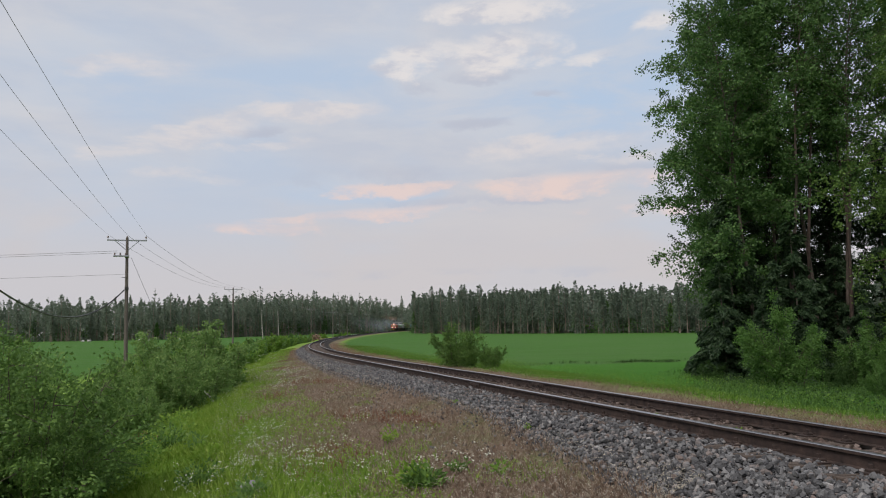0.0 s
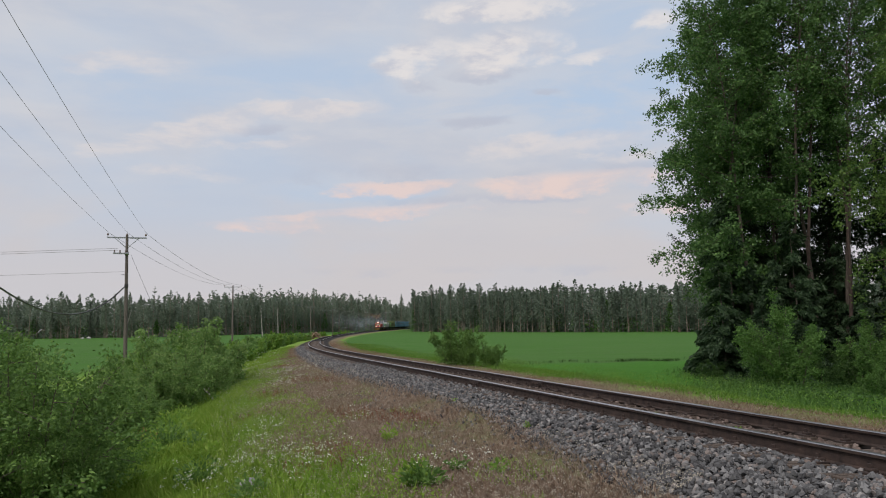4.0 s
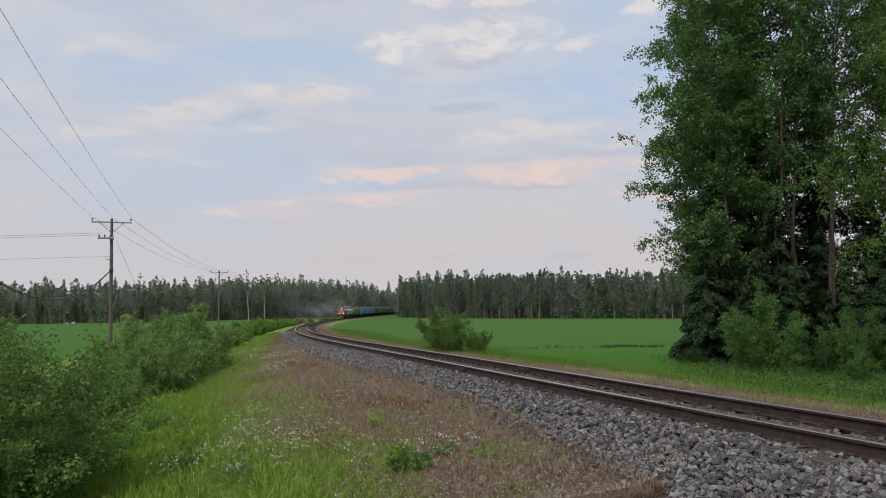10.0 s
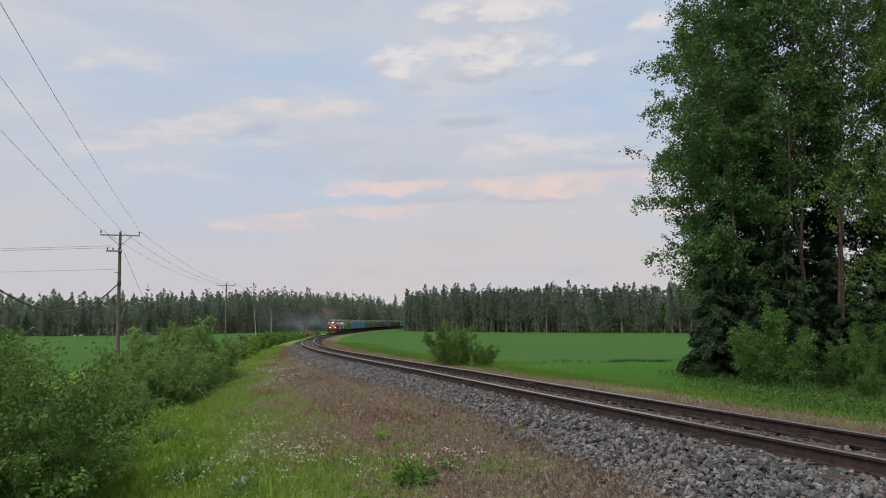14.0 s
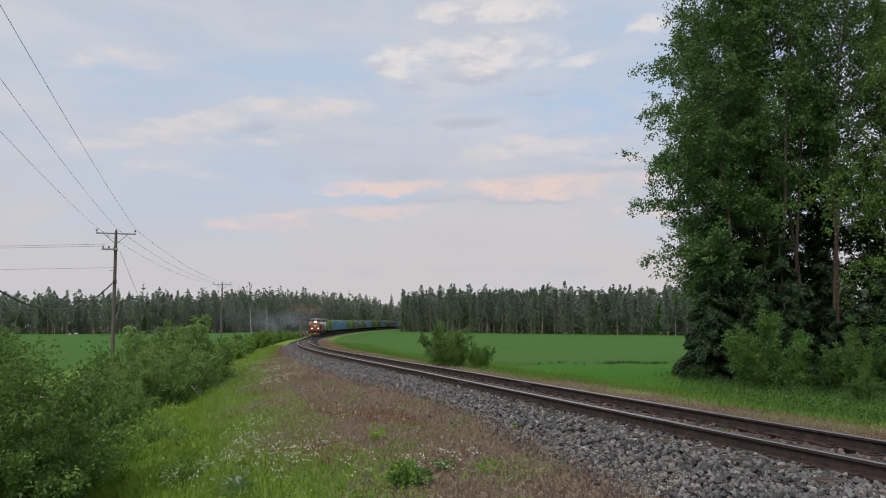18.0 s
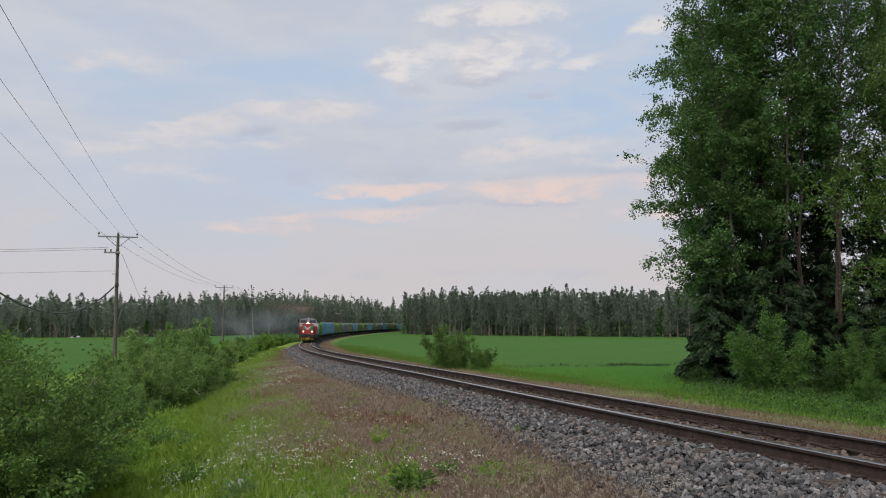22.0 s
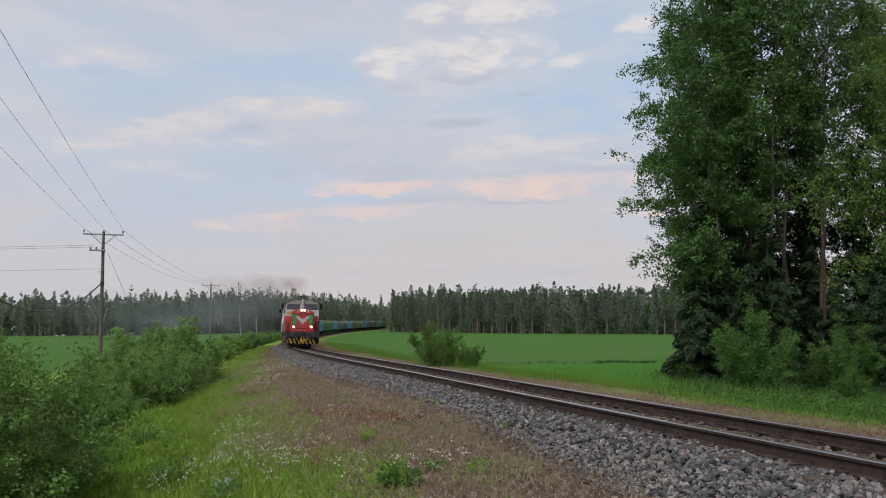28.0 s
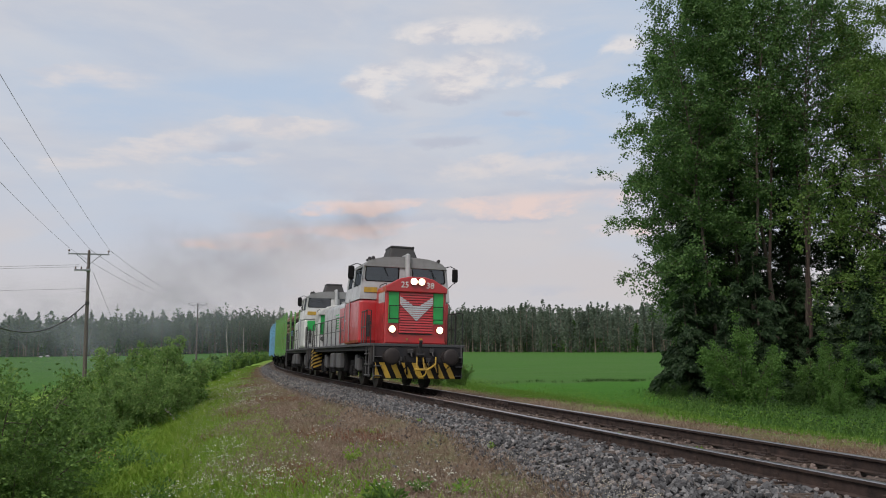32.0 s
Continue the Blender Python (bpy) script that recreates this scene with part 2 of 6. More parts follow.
M_THICKET = leafy("dark_bush_leaves", (0.058, 0.122, 0.03), (0.105, 0.20, 0.045), (0.21, 0.335, 0.078), 0.4)
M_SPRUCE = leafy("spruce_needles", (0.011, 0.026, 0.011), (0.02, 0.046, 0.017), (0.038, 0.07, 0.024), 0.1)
M_WILLOW = leafy("willow_leaves", (0.10, 0.19, 0.05), (0.165, 0.285, 0.075), (0.27, 0.38, 0.12), 0.5)
M_ASPEN = leafy("young_leaves", (0.10, 0.21, 0.035), (0.18, 0.32, 0.055), (0.30, 0.42, 0.09), 0.5)
M_GRASS = leafy("green_grass", (0.135, 0.255, 0.03), (0.23, 0.37, 0.047), (0.34, 0.44, 0.095), 0.5)
M_STRAW = leafy("seeding_grass", (0.16, 0.105, 0.075), (0.25, 0.175, 0.13), (0.36, 0.29, 0.22), 0.3)
# Darkened green: the clump's shade is in it; dark ditch tufts share it.
M_DARK_SHADED = leafy("dark_shaded_leaves", (0.02, 0.05, 0.013), (0.038, 0.088, 0.02), (0.08, 0.145, 0.034))
M_YOUNG = leafy("fresh_leaves", (0.055, 0.125, 0.028), (0.088, 0.185, 0.038), (0.125, 0.235, 0.052))
M_VERGE = leafy("verge_grass", (0.07, 0.16, 0.02), (0.115, 0.235, 0.028), (0.21, 0.32, 0.055), 0.35)
M_SORREL = leafy("rust_red_sorrel", (0.16, 0.06, 0.035), (0.24, 0.10, 0.06), (0.34, 0.17, 0.10), 0.3)
M_MEADOW = leafy("yellow_green_grass", (0.17, 0.29, 0.035), (0.25, 0.385, 0.05), (0.36, 0.45, 0.10), 0.45)
M_FLOWER = leafy("white_flowers", (0.56, 0.56, 0.46), (0.70, 0.70, 0.60), (0.78, 0.78, 0.68), 0.3)
M_SEED = leafy("pale_seed_heads", (0.36, 0.31, 0.24), (0.48, 0.43, 0.34), (0.58, 0.54, 0.45), 0.3)
M_BRASH = bark("red_brown_brash", (0.10, 0.055, 0.045), (0.26, 0.15, 0.12))

# ---- helpers for meshes ----
def link_mesh(name, verts, faces, mats, parent=None, index=None, smooth=False):
    me = bpy.data.meshes.new(name)
    me.from_pydata([tuple(v) for v in verts] if not isinstance(verts, np.ndarray) else verts.tolist(), [], faces if not isinstance(faces, np.ndarray) else faces.tolist())
    for mt in mats if isinstance(mats, (list, tuple)) else [mats]:
        me.materials.append(mt)
    if index is not None:
        me.polygons.foreach_set("material_index", np.asarray(index, dtype=np.int32))
    if smooth:
        me.polygons.foreach_set("use_smooth", np.ones(len(me.polygons), dtype=bool))
    me.update()
    ob = new(name, me)
    ob.parent = parent
    return ob


def part(name, bm, mat, parent, label=""):
    """Links a bmesh as one mesh object under a thing or a part."""
    me = bpy.data.meshes.new(name)
    bm.to_mesh(me)
    bm.free()
    for mt in mat if isinstance(mat, (list, tuple)) else [mat]:
        me.materials.append(mt)
    ob = new(name, me)
    ob.parent = parent
    return tagged(ob, label)


def thing(name, label, category, group="", kind="", place=None):
    ob = tagged(new(name), label, category, group, kind)
    ob.empty_display_size = 0.3
    if place is not None:
        ob.matrix_basis = place
    return ob


def box(bm, x0, x1, y0, y1, z0, z1, bevel=0.0, turn=None):
    """A block, its edges rounded."""
    m = Matrix.LocRotScale(((x0 + x1) / 2, (y0 + y1) / 2, (z0 + z1) / 2), None, (x1 - x0, y1 - y0, z1 - z0))
    made = bmesh.ops.create_cube(bm, size=1.0, matrix=turn @ m if turn else m)
    if bevel:
        edges = {e for v in made["verts"] for e in v.link_edges}
        bmesh.ops.bevel(bm, geom=list(edges), offset=bevel, segments=2, affect="EDGES", profile=0.5)
    return bm


def rod(bm, a, b, r, sides=8, r2=None):
    """A round bar from a to b."""
    a, b = Vector(a), Vector(b)
    d = b - a
    m = Matrix.Translation((a + b) / 2) @ d.to_track_quat("Z", "Y").to_matrix().to_4x4()
    bmesh.ops.create_cone(bm, cap_ends=True, segments=sides, radius1=r, radius2=r if r2 is None else r2, depth=d.length, matrix=m)
    return bm


# ---- the line of the railway: a long left-hand bend for the train ----
KNOTS = [-5, 15, 30, 50, 75, 105, 145, 200, 280, 380]
BEND = [-0.1075, -0.1497, -0.1384, -0.1353, -0.115, -0.0875, -0.1215, -0.1152, -0.1008, -0.0768]     # per 100 m
LEVEL = [0.04, -0.04, -0.182, -0.413, -0.685, -0.937, -1.103, -1.086, -0.781, -0.234]
CANT = [0.081, 0.063, 0.049, 0.039, 0.032, 0.029, 0.029, 0.032, 0.036, 0.041]
RUN = np.arange(-60.0, 800.5, 0.5)


def lay_out():
    k = np.interp(RUN, KNOTS, BEND) / 100
    turn = np.concatenate([[0], np.cumsum((k[1:] + k[:-1]) / 2 * 0.5)])
    i0 = int(np.argmin(abs(RUN + 6)))
    head = turn - turn[i0] + 1.8752
    mid = (head[1:] + head[:-1]) / 2
    x = np.concatenate([[0], np.cumsum(np.cos(mid) * 0.5)])
    y = np.concatenate([[0], np.cumsum(np.sin(mid) * 0.5)])
    return x - x[i0] + 6.4297, y - y[i0] + 2.0, head


LX, LY, LH = lay_out()


def line_z(s):
    z = np.interp(s, KNOTS, LEVEL)
    return z


def on_line(s, o=0.0):
    """World x, y at s metres along the line, o metres to its camera side."""
    a = np.interp(s, RUN, LH)
    return np.interp(s, RUN, LX) - np.sin(a) * o, np.interp(s, RUN, LY) + np.cos(a) * o


def nearest(x, y):
    """s and o of a place."""
    i = int(np.argmin((LX - x) ** 2 + (LY - y) ** 2))
    return RUN[i], -(x - LX[i]) * math.sin(LH[i]) + (y - LY[i]) * math.cos(LH[i])


NEAR_O = [0, 1.5, 1.75, 2.55, 4, 6, 8, 9.5, 11, 15, 40, 60, 2000]
NEAR_Z = [-0.235, -0.225, -0.26, -0.56, -0.66, -0.98, -1.62, -1.95, -1.95, -1.8, -1.75, -1.7, -1.7]
FAR_O = [0, 1.5, 1.75, 2.5, 4.5, 6.5, 9, 14, 26, 60, 2000]
FAR_Z = [-0.245, -0.24, -0.28, -0.44, -0.52, -0.74, -1.05, -1.35, -1.75, -2.0, -2.0]


def land(s, o):
    """Height of the ground at s, o (arrays)."""
    s, o = np.asarray(s, float), np.asarray(o, float)
    base = np.where(o >= 0, np.interp(o, NEAR_O, NEAR_Z), np.interp(-o, FAR_O, FAR_Z))
    away = np.clip((abs(o) - 6) / 26, 0, 1)
    lumps = 0.10 * np.sin(s * 0.31 + o * 0.5) * np.sin(o * 0.43 - s * 0.17) + 0.02 * np.sin(s * 1.1 + 1.7 * np.sin(o * 0.9))
    z = base + line_z(s) * (1 - away) + lumps * np.clip((abs(o) - 2.6) / 3, 0, 1) * (abs(o) < 30)
    z = z + np.interp(s, KNOTS, CANT) * np.interp(o, [-0.8, 0.8, 2.0, 4.0], [0, 1, 0.8, 0])
    mound = np.clip((-1.5 - s) / 3, 0, 1) * np.clip((14 - abs(o)) / 5, 0, 1) * (abs(o) > 2.4)
    return z + (np.maximum(z, -0.3) - z) * mound          # an added mound out of view, raised to suit the camera's eye height


def land_at(x, y):
    s, o = nearest(x, y)
    return float(land(s, o))


def rows_of(*spans):
    return np.unique(np.concatenate([np.arange(a, b + 1e-6, d) for a, b, d in spans]).round(3))


def toe(s):
    """How far the ballast spreads on the camera's side."""
    return np.interp(s, [0, 4, 7, 10, 14, 20, 30, 100], [2.5, 2.2, 2.0, 1.95, 2.05, 2.22, 2.4, 2.35])


def build_ground():
    s = rows_of((-60, 0, 4), (0, 30, 0.3), (30, 70, 0.7), (70, 160, 2), (160, 800, 8))
    o = rows_of((-480, -60, 20), (-60, -16, 2.5), (-16, -1.5, 0.35), (-1.5, 1.5, 0.5), (1.5, 12, 0.3), (12, 60, 2), (60, 480, 20))
    S, O = np.meshgrid(s, o, indexing="ij")
    X, Y = on_line(S, O)
    Z = land(S, O)
    rnd = np.random.RandomState(3)
    Z = Z + rnd.normal(0, 0.012, Z.shape) * (abs(O) > 2.4) * (abs(O) < 16)
    V = np.stack([X, Y, Z], -1).reshape(-1, 3)
    a, b = len(s), len(o)
    i = (np.arange(a - 1)[:, None] * b + np.arange(b - 1)).ravel()
    F = np.stack([i, i + b, i + b + 1, i + 1], 1)
    # the plain goes on to the horizon a little lower
    ring = [(r * math.cos(k * math.pi / 24), r * math.sin(k * math.pi / 24), -4.0 - r * 0.002) for r in (1, 900, 4800) for k in range(48)]
    n0 = len(V)
    ring_f = [(n0 + j * 48 + k, n0 + j * 48 + (k + 1) % 48, n0 + (j + 1) * 48 + (k + 1) % 48, n0 + (j + 1) * 48 + k) for j in range(2) for k in range(48)]
    V = np.concatenate([V, np.array(ring)])
    ob = link_mesh("ground", V, F.tolist() + ring_f, M_GROUND, smooth=True)
    # cover: red brown verge, green field, blue the near-black bed that shades the ballast gaps
    edge = np.interp(S, [0, 3, 6, 10, 20, 40, 70, 120, 300], [4.6, 4.9, 5.3, 6.1, 6.0, 4.8, 3.9, 3.2, 3.0])
    wob = 0.5 * np.sin(S * 0.9) + 0.4 * np.sin(S * 2.3 + O)
    brown = np.where(O > 0, np.clip((edge + wob - O) / 0.9, 0, 1), np.clip((5.0 - np.clip((S - 25) / 25, 0, 1) * 0.6 + 0.6 * wob + O) / 0.8, 0, 1)) * (abs(O) > 1.5)
    sown = np.where(O > 0, np.clip((O - 18) / 2, 0, 1), np.clip((-O - np.where(S > 40, 4.3, 5.0)) / np.where(S > 40, 1.0, 5), 0, 1))
    # where the bed is painted dark beneath the stones
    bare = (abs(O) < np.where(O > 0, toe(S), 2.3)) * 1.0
    young = (O < 0) * np.clip((45 + (-O - 10) * 0.21 - S) / 1.2, 0, 1) * 0.75      # this side of the field ditch the crop is a more saturated green
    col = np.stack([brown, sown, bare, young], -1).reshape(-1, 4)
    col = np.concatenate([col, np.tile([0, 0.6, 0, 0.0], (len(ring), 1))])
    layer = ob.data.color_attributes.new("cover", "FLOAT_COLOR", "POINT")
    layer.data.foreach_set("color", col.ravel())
    return tagged(ob, "grassy land with a ditch, sown fields and a stony railway bank", "ground", kind="structure")


ground = build_ground()


# ---- track ----
def sweep(name, profile, o, s0, s1, mats, parent, index):
    """A bar of that profile (across, up) along the line."""
    s = rows_of((s0, 60, 1.0), (60, s1, 4.0))
    P = np.array(profile)
    a = np.interp(s, RUN, LH)
    cx, cy = on_line(s, 0)
    lift = line_z(s) + (np.interp(s, KNOTS, CANT) if o > 0 else 0 * s)
    across = o + P[:, 0]
    V = np.stack([cx[:, None] - np.sin(a)[:, None] * across, cy[:, None] + np.cos(a)[:, None] * across, lift[:, None] + P[:, 1]], -1).reshape(-1, 3)
    k = len(P)
    F, idx = [], []
    for j in range(len(s) - 1):
        for i in range(k):
            F.append((j * k + i, j * k + (i + 1) % k, (j + 1) * k + (i + 1) % k, (j + 1) * k + i))
            idx.append(index[i])
    return link_mesh(name, V, F, mats, parent, idx)


track = thing("railway_track", "single railway track with rusty rails on wooden sleepers", "railway track", kind="structure")
RAIL = [(-0.062, -0.172), (0.062, -0.172), (0.062, -0.162), (0.010, -0.148), (0.008, -0.045), (0.035, -0.036), (0.036, -0.008), (0.024, 0.0), (-0.026, 0.0), (-0.036, -0.008), (-0.035, -0.036), (-0.008, -0.045), (-0.010, -0.148), (-0.062, -0.162)]
for o in (0.798, -0.798):
    sweep("rail", RAIL, o, -40, 800, [M_RAIL_RUST, M_RAIL_HEAD], track, [0, 0, 0, 0, 0, 0, 1, 1, 1, 0, 0, 0, 0, 0])


# ---- plants ----
def unit(v):
    return v / np.maximum(np.linalg.norm(v, axis=-1, keepdims=True), 1e-9)


def leaf_mesh(centres, along, size, width, rnd, fold=0.25):
    """Diamond leaves, two triangles each: verts and faces."""
    n = len(centres)
    side = unit(np.cross(along, rnd.normal(size=(n, 3))))
    up = np.cross(side, along)
    size = np.broadcast_to(size, (n,))[:, None]
    a = centres - along * size * 0.5
    b = centres + side * size * width * 0.5 + up * size * fold * 0.3
    c = centres + along * size * 0.5
    d = centres - side * size * width * 0.5 + up * size * fold * 0.3
    V = np.stack([a, b, c, d], 1).reshape(-1, 3)
    i = np.arange(n) * 4
    F = np.stack([np.stack([i, i + 1, i + 2], 1), np.stack([i, i + 2, i + 3], 1)], 1).reshape(-1, 3)
    return V, F


def tubes(paths, sides=5):
    """Tapered tubes along paths of (points, radii)."""
    V, F, n0 = [], [], 0
    for pts, rad in paths:
        pts = np.asarray(pts, float)
        d = unit(np.gradient(pts, axis=0))
        ref = np.where(abs(d[:, 2:3]) > 0.9, np.array([[1.0, 0, 0]]), np.array([[0, 0, 1.0]]))
        u = unit(np.cross(d, ref))
        v = np.cross(d, u)
        ang = np.arange(sides) * 2 * np.pi / sides
        ring = pts[:, None] + (u[:, None] * np.cos(ang)[None, :, None] + v[:, None] * np.sin(ang)[None, :, None]) * np.asarray(rad)[:, None, None]
        V.append(ring.reshape(-1, 3))
        for j in range(len(pts) - 1):
            for i in range(sides):
                F.append((n0 + j * sides + i, n0 + j * sides + (i + 1) % sides, n0 + (j + 1) * sides + (i + 1) % sides, n0 + (j + 1) * sides + i))
        n0 += len(pts) * sides
    return np.concatenate(V), F


def curve_path(start, way, length, droop, steps, rnd, wander=0.12):
    p, d, out = np.array(start, float), unit(np.array(way, float)), []
    for _ in range(steps + 1):
        out.append(p.copy())
        d = unit(d + rnd.normal(0, wander, 3) + np.array([0, 0, -droop / steps]))
        p = p + d * length / steps
    return np.array(out)


def broadleaf(name, seed, height, spread, leaves, leaf, bark_mat, leaf_mat, low=0.12, droop=0.5, lean=0.0, dense=1.0, girth=1.0):
    """A deciduous tree: tapered trunk, limbs, twigs and single leaves. Parts: trunk, crown."""
    rnd = np.random.RandomState(seed)
    trunk = curve_path((0, 0, -0.3), (lean, 0, 1), height * 0.97, -0.05, 14, rnd, 0.035)
    r0 = (0.011 * height + 0.03) * girth
    paths = [(trunk, r0 * (1 - np.linspace(0, 0.93, 15)))]
    twig_from, twig_way = [], []
    n_limbs = int(height * 2.6 * dense)
    for k in range(n_limbs):
        f = low + (1 - low) * (k + rnd.rand()) / n_limbs
        j = min(13, int(f * 14))
        base = trunk[j] + (trunk[j + 1] - trunk[j]) * (f * 14 - j)
        ang = k * 2.4 + rnd.normal(0, 0.4)
        rise = 0.25 + 0.75 * f + rnd.normal(0, 0.2)
        reach = spread * (0.45 + 0.75 * np.sin(np.pi * min(1, (f - low) / (1 - low) * 0.82 + 0.2))) * rnd.uniform(0.42, 1.3) * (0.3 + 0.7 * min(1.0, (f - low) / 0.2))
        limb = curve_path(base, (np.cos(ang), np.sin(ang), rise), reach, droop, 6, rnd)
        paths.append((limb, r0 * 0.30 * (1.1 - f) * np.linspace(1, 0.12, 7) + 0.004))
        for t in range(10):
            g = 0.25 + 0.75 * (t + rnd.rand()) / 10
            j = min(5, int(g * 6))
            p = limb[j] + (limb[j + 1] - limb[j]) * (g * 6 - j)
            tw = unit(unit(limb[-1] - limb[0]) * 0.6 + rnd.normal(0, 0.7, 3))
            twig_from.append(p)
            twig_way.append(tw)
            if t % 3 == 0:
                tp = curve_path(p, tw, reach * 0.28, droop * 1.6, 3, rnd)
                paths.append((tp, np.linspace(0.010, 0.004, 4)))
    twig_from, twig_way = np.array(twig_from), np.array(twig_way)
    pick = rnd.randint(0, len(twig_from), leaves)
    run = rnd.rand(leaves)[:, None] ** 0.8
    run = (np.floor(run * 3) + 0.6) / 3             # leaves sit in clusters along the twigs
    length = spread * (0.2 + 0.22 * ((pick * 0.618) % 1.0))[:, None]
    centre = twig_from[pick] + twig_way[pick] * run * length + rnd.normal(0, spread * 0.042, (leaves, 3))
    centre[:, 2] -= (run[:, 0] ** 2) * droop * spread * 0.25
    along = unit(twig_way[pick] * 0.4 + rnd.normal(0, 0.7, (leaves, 3)) + np.array([0, 0, -droop * 0.5]))
    V, F = leaf_mesh(centre, along, leaf * rnd.uniform(0.7, 1.25, leaves), 0.72, rnd)
    top = thing(name, "", "tree")
    tv, tf = tubes(paths)
    link_mesh("trunk", tv, tf, bark_mat, top, smooth=True)
    link_mesh("crown", V, F, leaf_mat, top)
    return top


def conifer(name, seed, height, spread, sprays, bark_mat, needle_mat, low=0.05):
    """A spruce: whorls of drooping boughs with flat sprays."""
    rnd = np.random.RandomState(seed)
    trunk = curve_path((0, 0, -0.3), (0, 0, 1), height, 0, 10, rnd, 0.01)
    paths = [(trunk, (0.008 * height + 0.03) * np.linspace(1, 0.05, 11))]
    P, W = [], []
    for k in range(int(height * 5.5)):
        f = low + (1 - low) * rnd.rand() ** 1.1
        base = trunk[min(10, int(f * 10))] * (1 - (f * 10) % 1) + trunk[min(10, int(f * 10) + 1)] * ((f * 10) % 1)
        ang = rnd.rand() * 6.283
        reach = spread * (1 - f) ** 0.75 * rnd.uniform(0.7, 1.15) + 0.25
        bough = curve_path(base, (np.cos(ang), np.sin(ang), 0.05), reach, 0.55, 5, rnd, 0.06)
        paths.append((bough, np.linspace(0.022, 0.005, 6)))
        m = max(3, int(sprays * reach / (height * spread * 2.6)))
        g = rnd.rand(m) ** 0.8
        idx = np.minimum(4, (g * 5).astype(int))
        q = bough[idx] + (bough[idx + 1] - bough[idx]) * (g * 5 - idx)[:, None]
        out = unit(bough[idx + 1] - bough[idx])
        side = np.stack([-out[:, 1], out[:, 0], np.zeros(m)], 1) * rnd.choice([-1, 1], m)[:, None]
        way = unit(out * 0.7 + side * rnd.rand(m)[:, None] + np.array([0, 0, -0.35]) + rnd.normal(0, 0.15, (m, 3)))
        P.append(q + way * 0.10 + rnd.normal(0, 0.11, (m, 3)))
        W.append(way)
    P, W = np.concatenate(P), np.concatenate(W)
    V, F = leaf_mesh(P, W, rnd.uniform(0.15, 0.32, len(P)), 0.4, rnd, 0.1)
    top = thing(name, "", "tree")
    tv, tf = tubes(paths)
    link_mesh("trunk", tv, tf, bark_mat, top, smooth=True)
    link_mesh("crown", V, F, needle_mat, top)
    return top


def shrub(name, seed, height, radius, leaves, leaf, leaf_mat, stems=14, width=0.5, shoots=(0.5, 1.12)):
    """A many-stemmed bush of single leaves. Parts: stems, leaves."""
    rnd = np.random.RandomState(seed)
    paths, tips, ways = [], [], []
    for k in range(stems):
        ang, out = rnd.rand() * 6.283, rnd.rand() ** 0.6
        foot = np.array([np.cos(ang), np.sin(ang), 0]) * radius * 0.45 * rnd.rand() + np.array([0, 0, -0.15])
        stem = curve_path(foot, (np.cos(ang) * out * 0.75 * radius / height * 1.6, np.sin(ang) * out * 0.75 * radius / height * 1.6, 1), height * rnd.uniform(*shoots) * (1 - 0.2 * out), 0.2, 8, rnd, 0.10)
        paths.append((stem, np.linspace(0.014, 0.004, 9) * (0.5 + height / 5)))
        for t in range(16):
            g = 0.12 + 0.88 * (t + rnd.rand()) / 16
            j = min(7, int(g * 8))
            p = stem[j] + (stem[j + 1] - stem[j]) * (g * 8 - j)
            d = unit(np.array([np.cos(ang) * out, np.sin(ang) * out, 0.5]) + rnd.normal(0, 0.8, 3))
            ln = radius * rnd.uniform(0.18, 0.5) * (1.15 - 0.6 * g)
            tw = curve_path(p, d, ln, 0.2, 3, rnd)
            if t % 2 == 0:
                paths.append((tw, np.linspace(0.007, 0.003, 4)))
            for q, dd in zip(tw[1:], np.diff(tw, axis=0)):
                tips.append(q)
                ways.append(dd)
    tips, ways = np.array(tips), unit(np.array(ways))
    pick = rnd.randint(0, len(tips), leaves)
    c = tips[pick] + rnd.normal(0, radius * 0.03 + 0.03, (leaves, 3))
    c[:, 2] = np.maximum(c[:, 2], 0.03)
    along = unit(ways[pick] * 0.8 + rnd.normal(0, 0.55, (leaves, 3)))
    V, F = leaf_mesh(c, along, leaf * rnd.uniform(0.65, 1.3, leaves), width, rnd)
    top = thing(name, "", "bush")
    tv, tf = tubes(paths, 4)
    link_mesh("branchwork", tv, tf, M_DARK_BARK, top)
    link_mesh("foliage", V, F, leaf_mat, top)
    return top


def plant(ob, x, y, turn=0.0, sink=0.0, size=1.0):
    return pose(x, y, land_at(x, y) - sink, 0, 0, turn) @ Matrix.Diagonal((size, size, size, 1))


def put(ob, label, x, y, turn=0.0, size=1.0, group=""):
    """Stands a finished plant on the ground."""
    ob.matrix_basis = plant(ob, x, y, turn, 0, size)
    return tagged(ob, label, group=group)


def put_copy(ob, label, x, y, turn, size=1.0, group=""):
    ob2 = copy_thing(ob, pose(0, 0, 0))
    ob2.matrix_basis = plant(ob, x, y, turn, 0, size)
    return tagged(ob2, label, group=group)


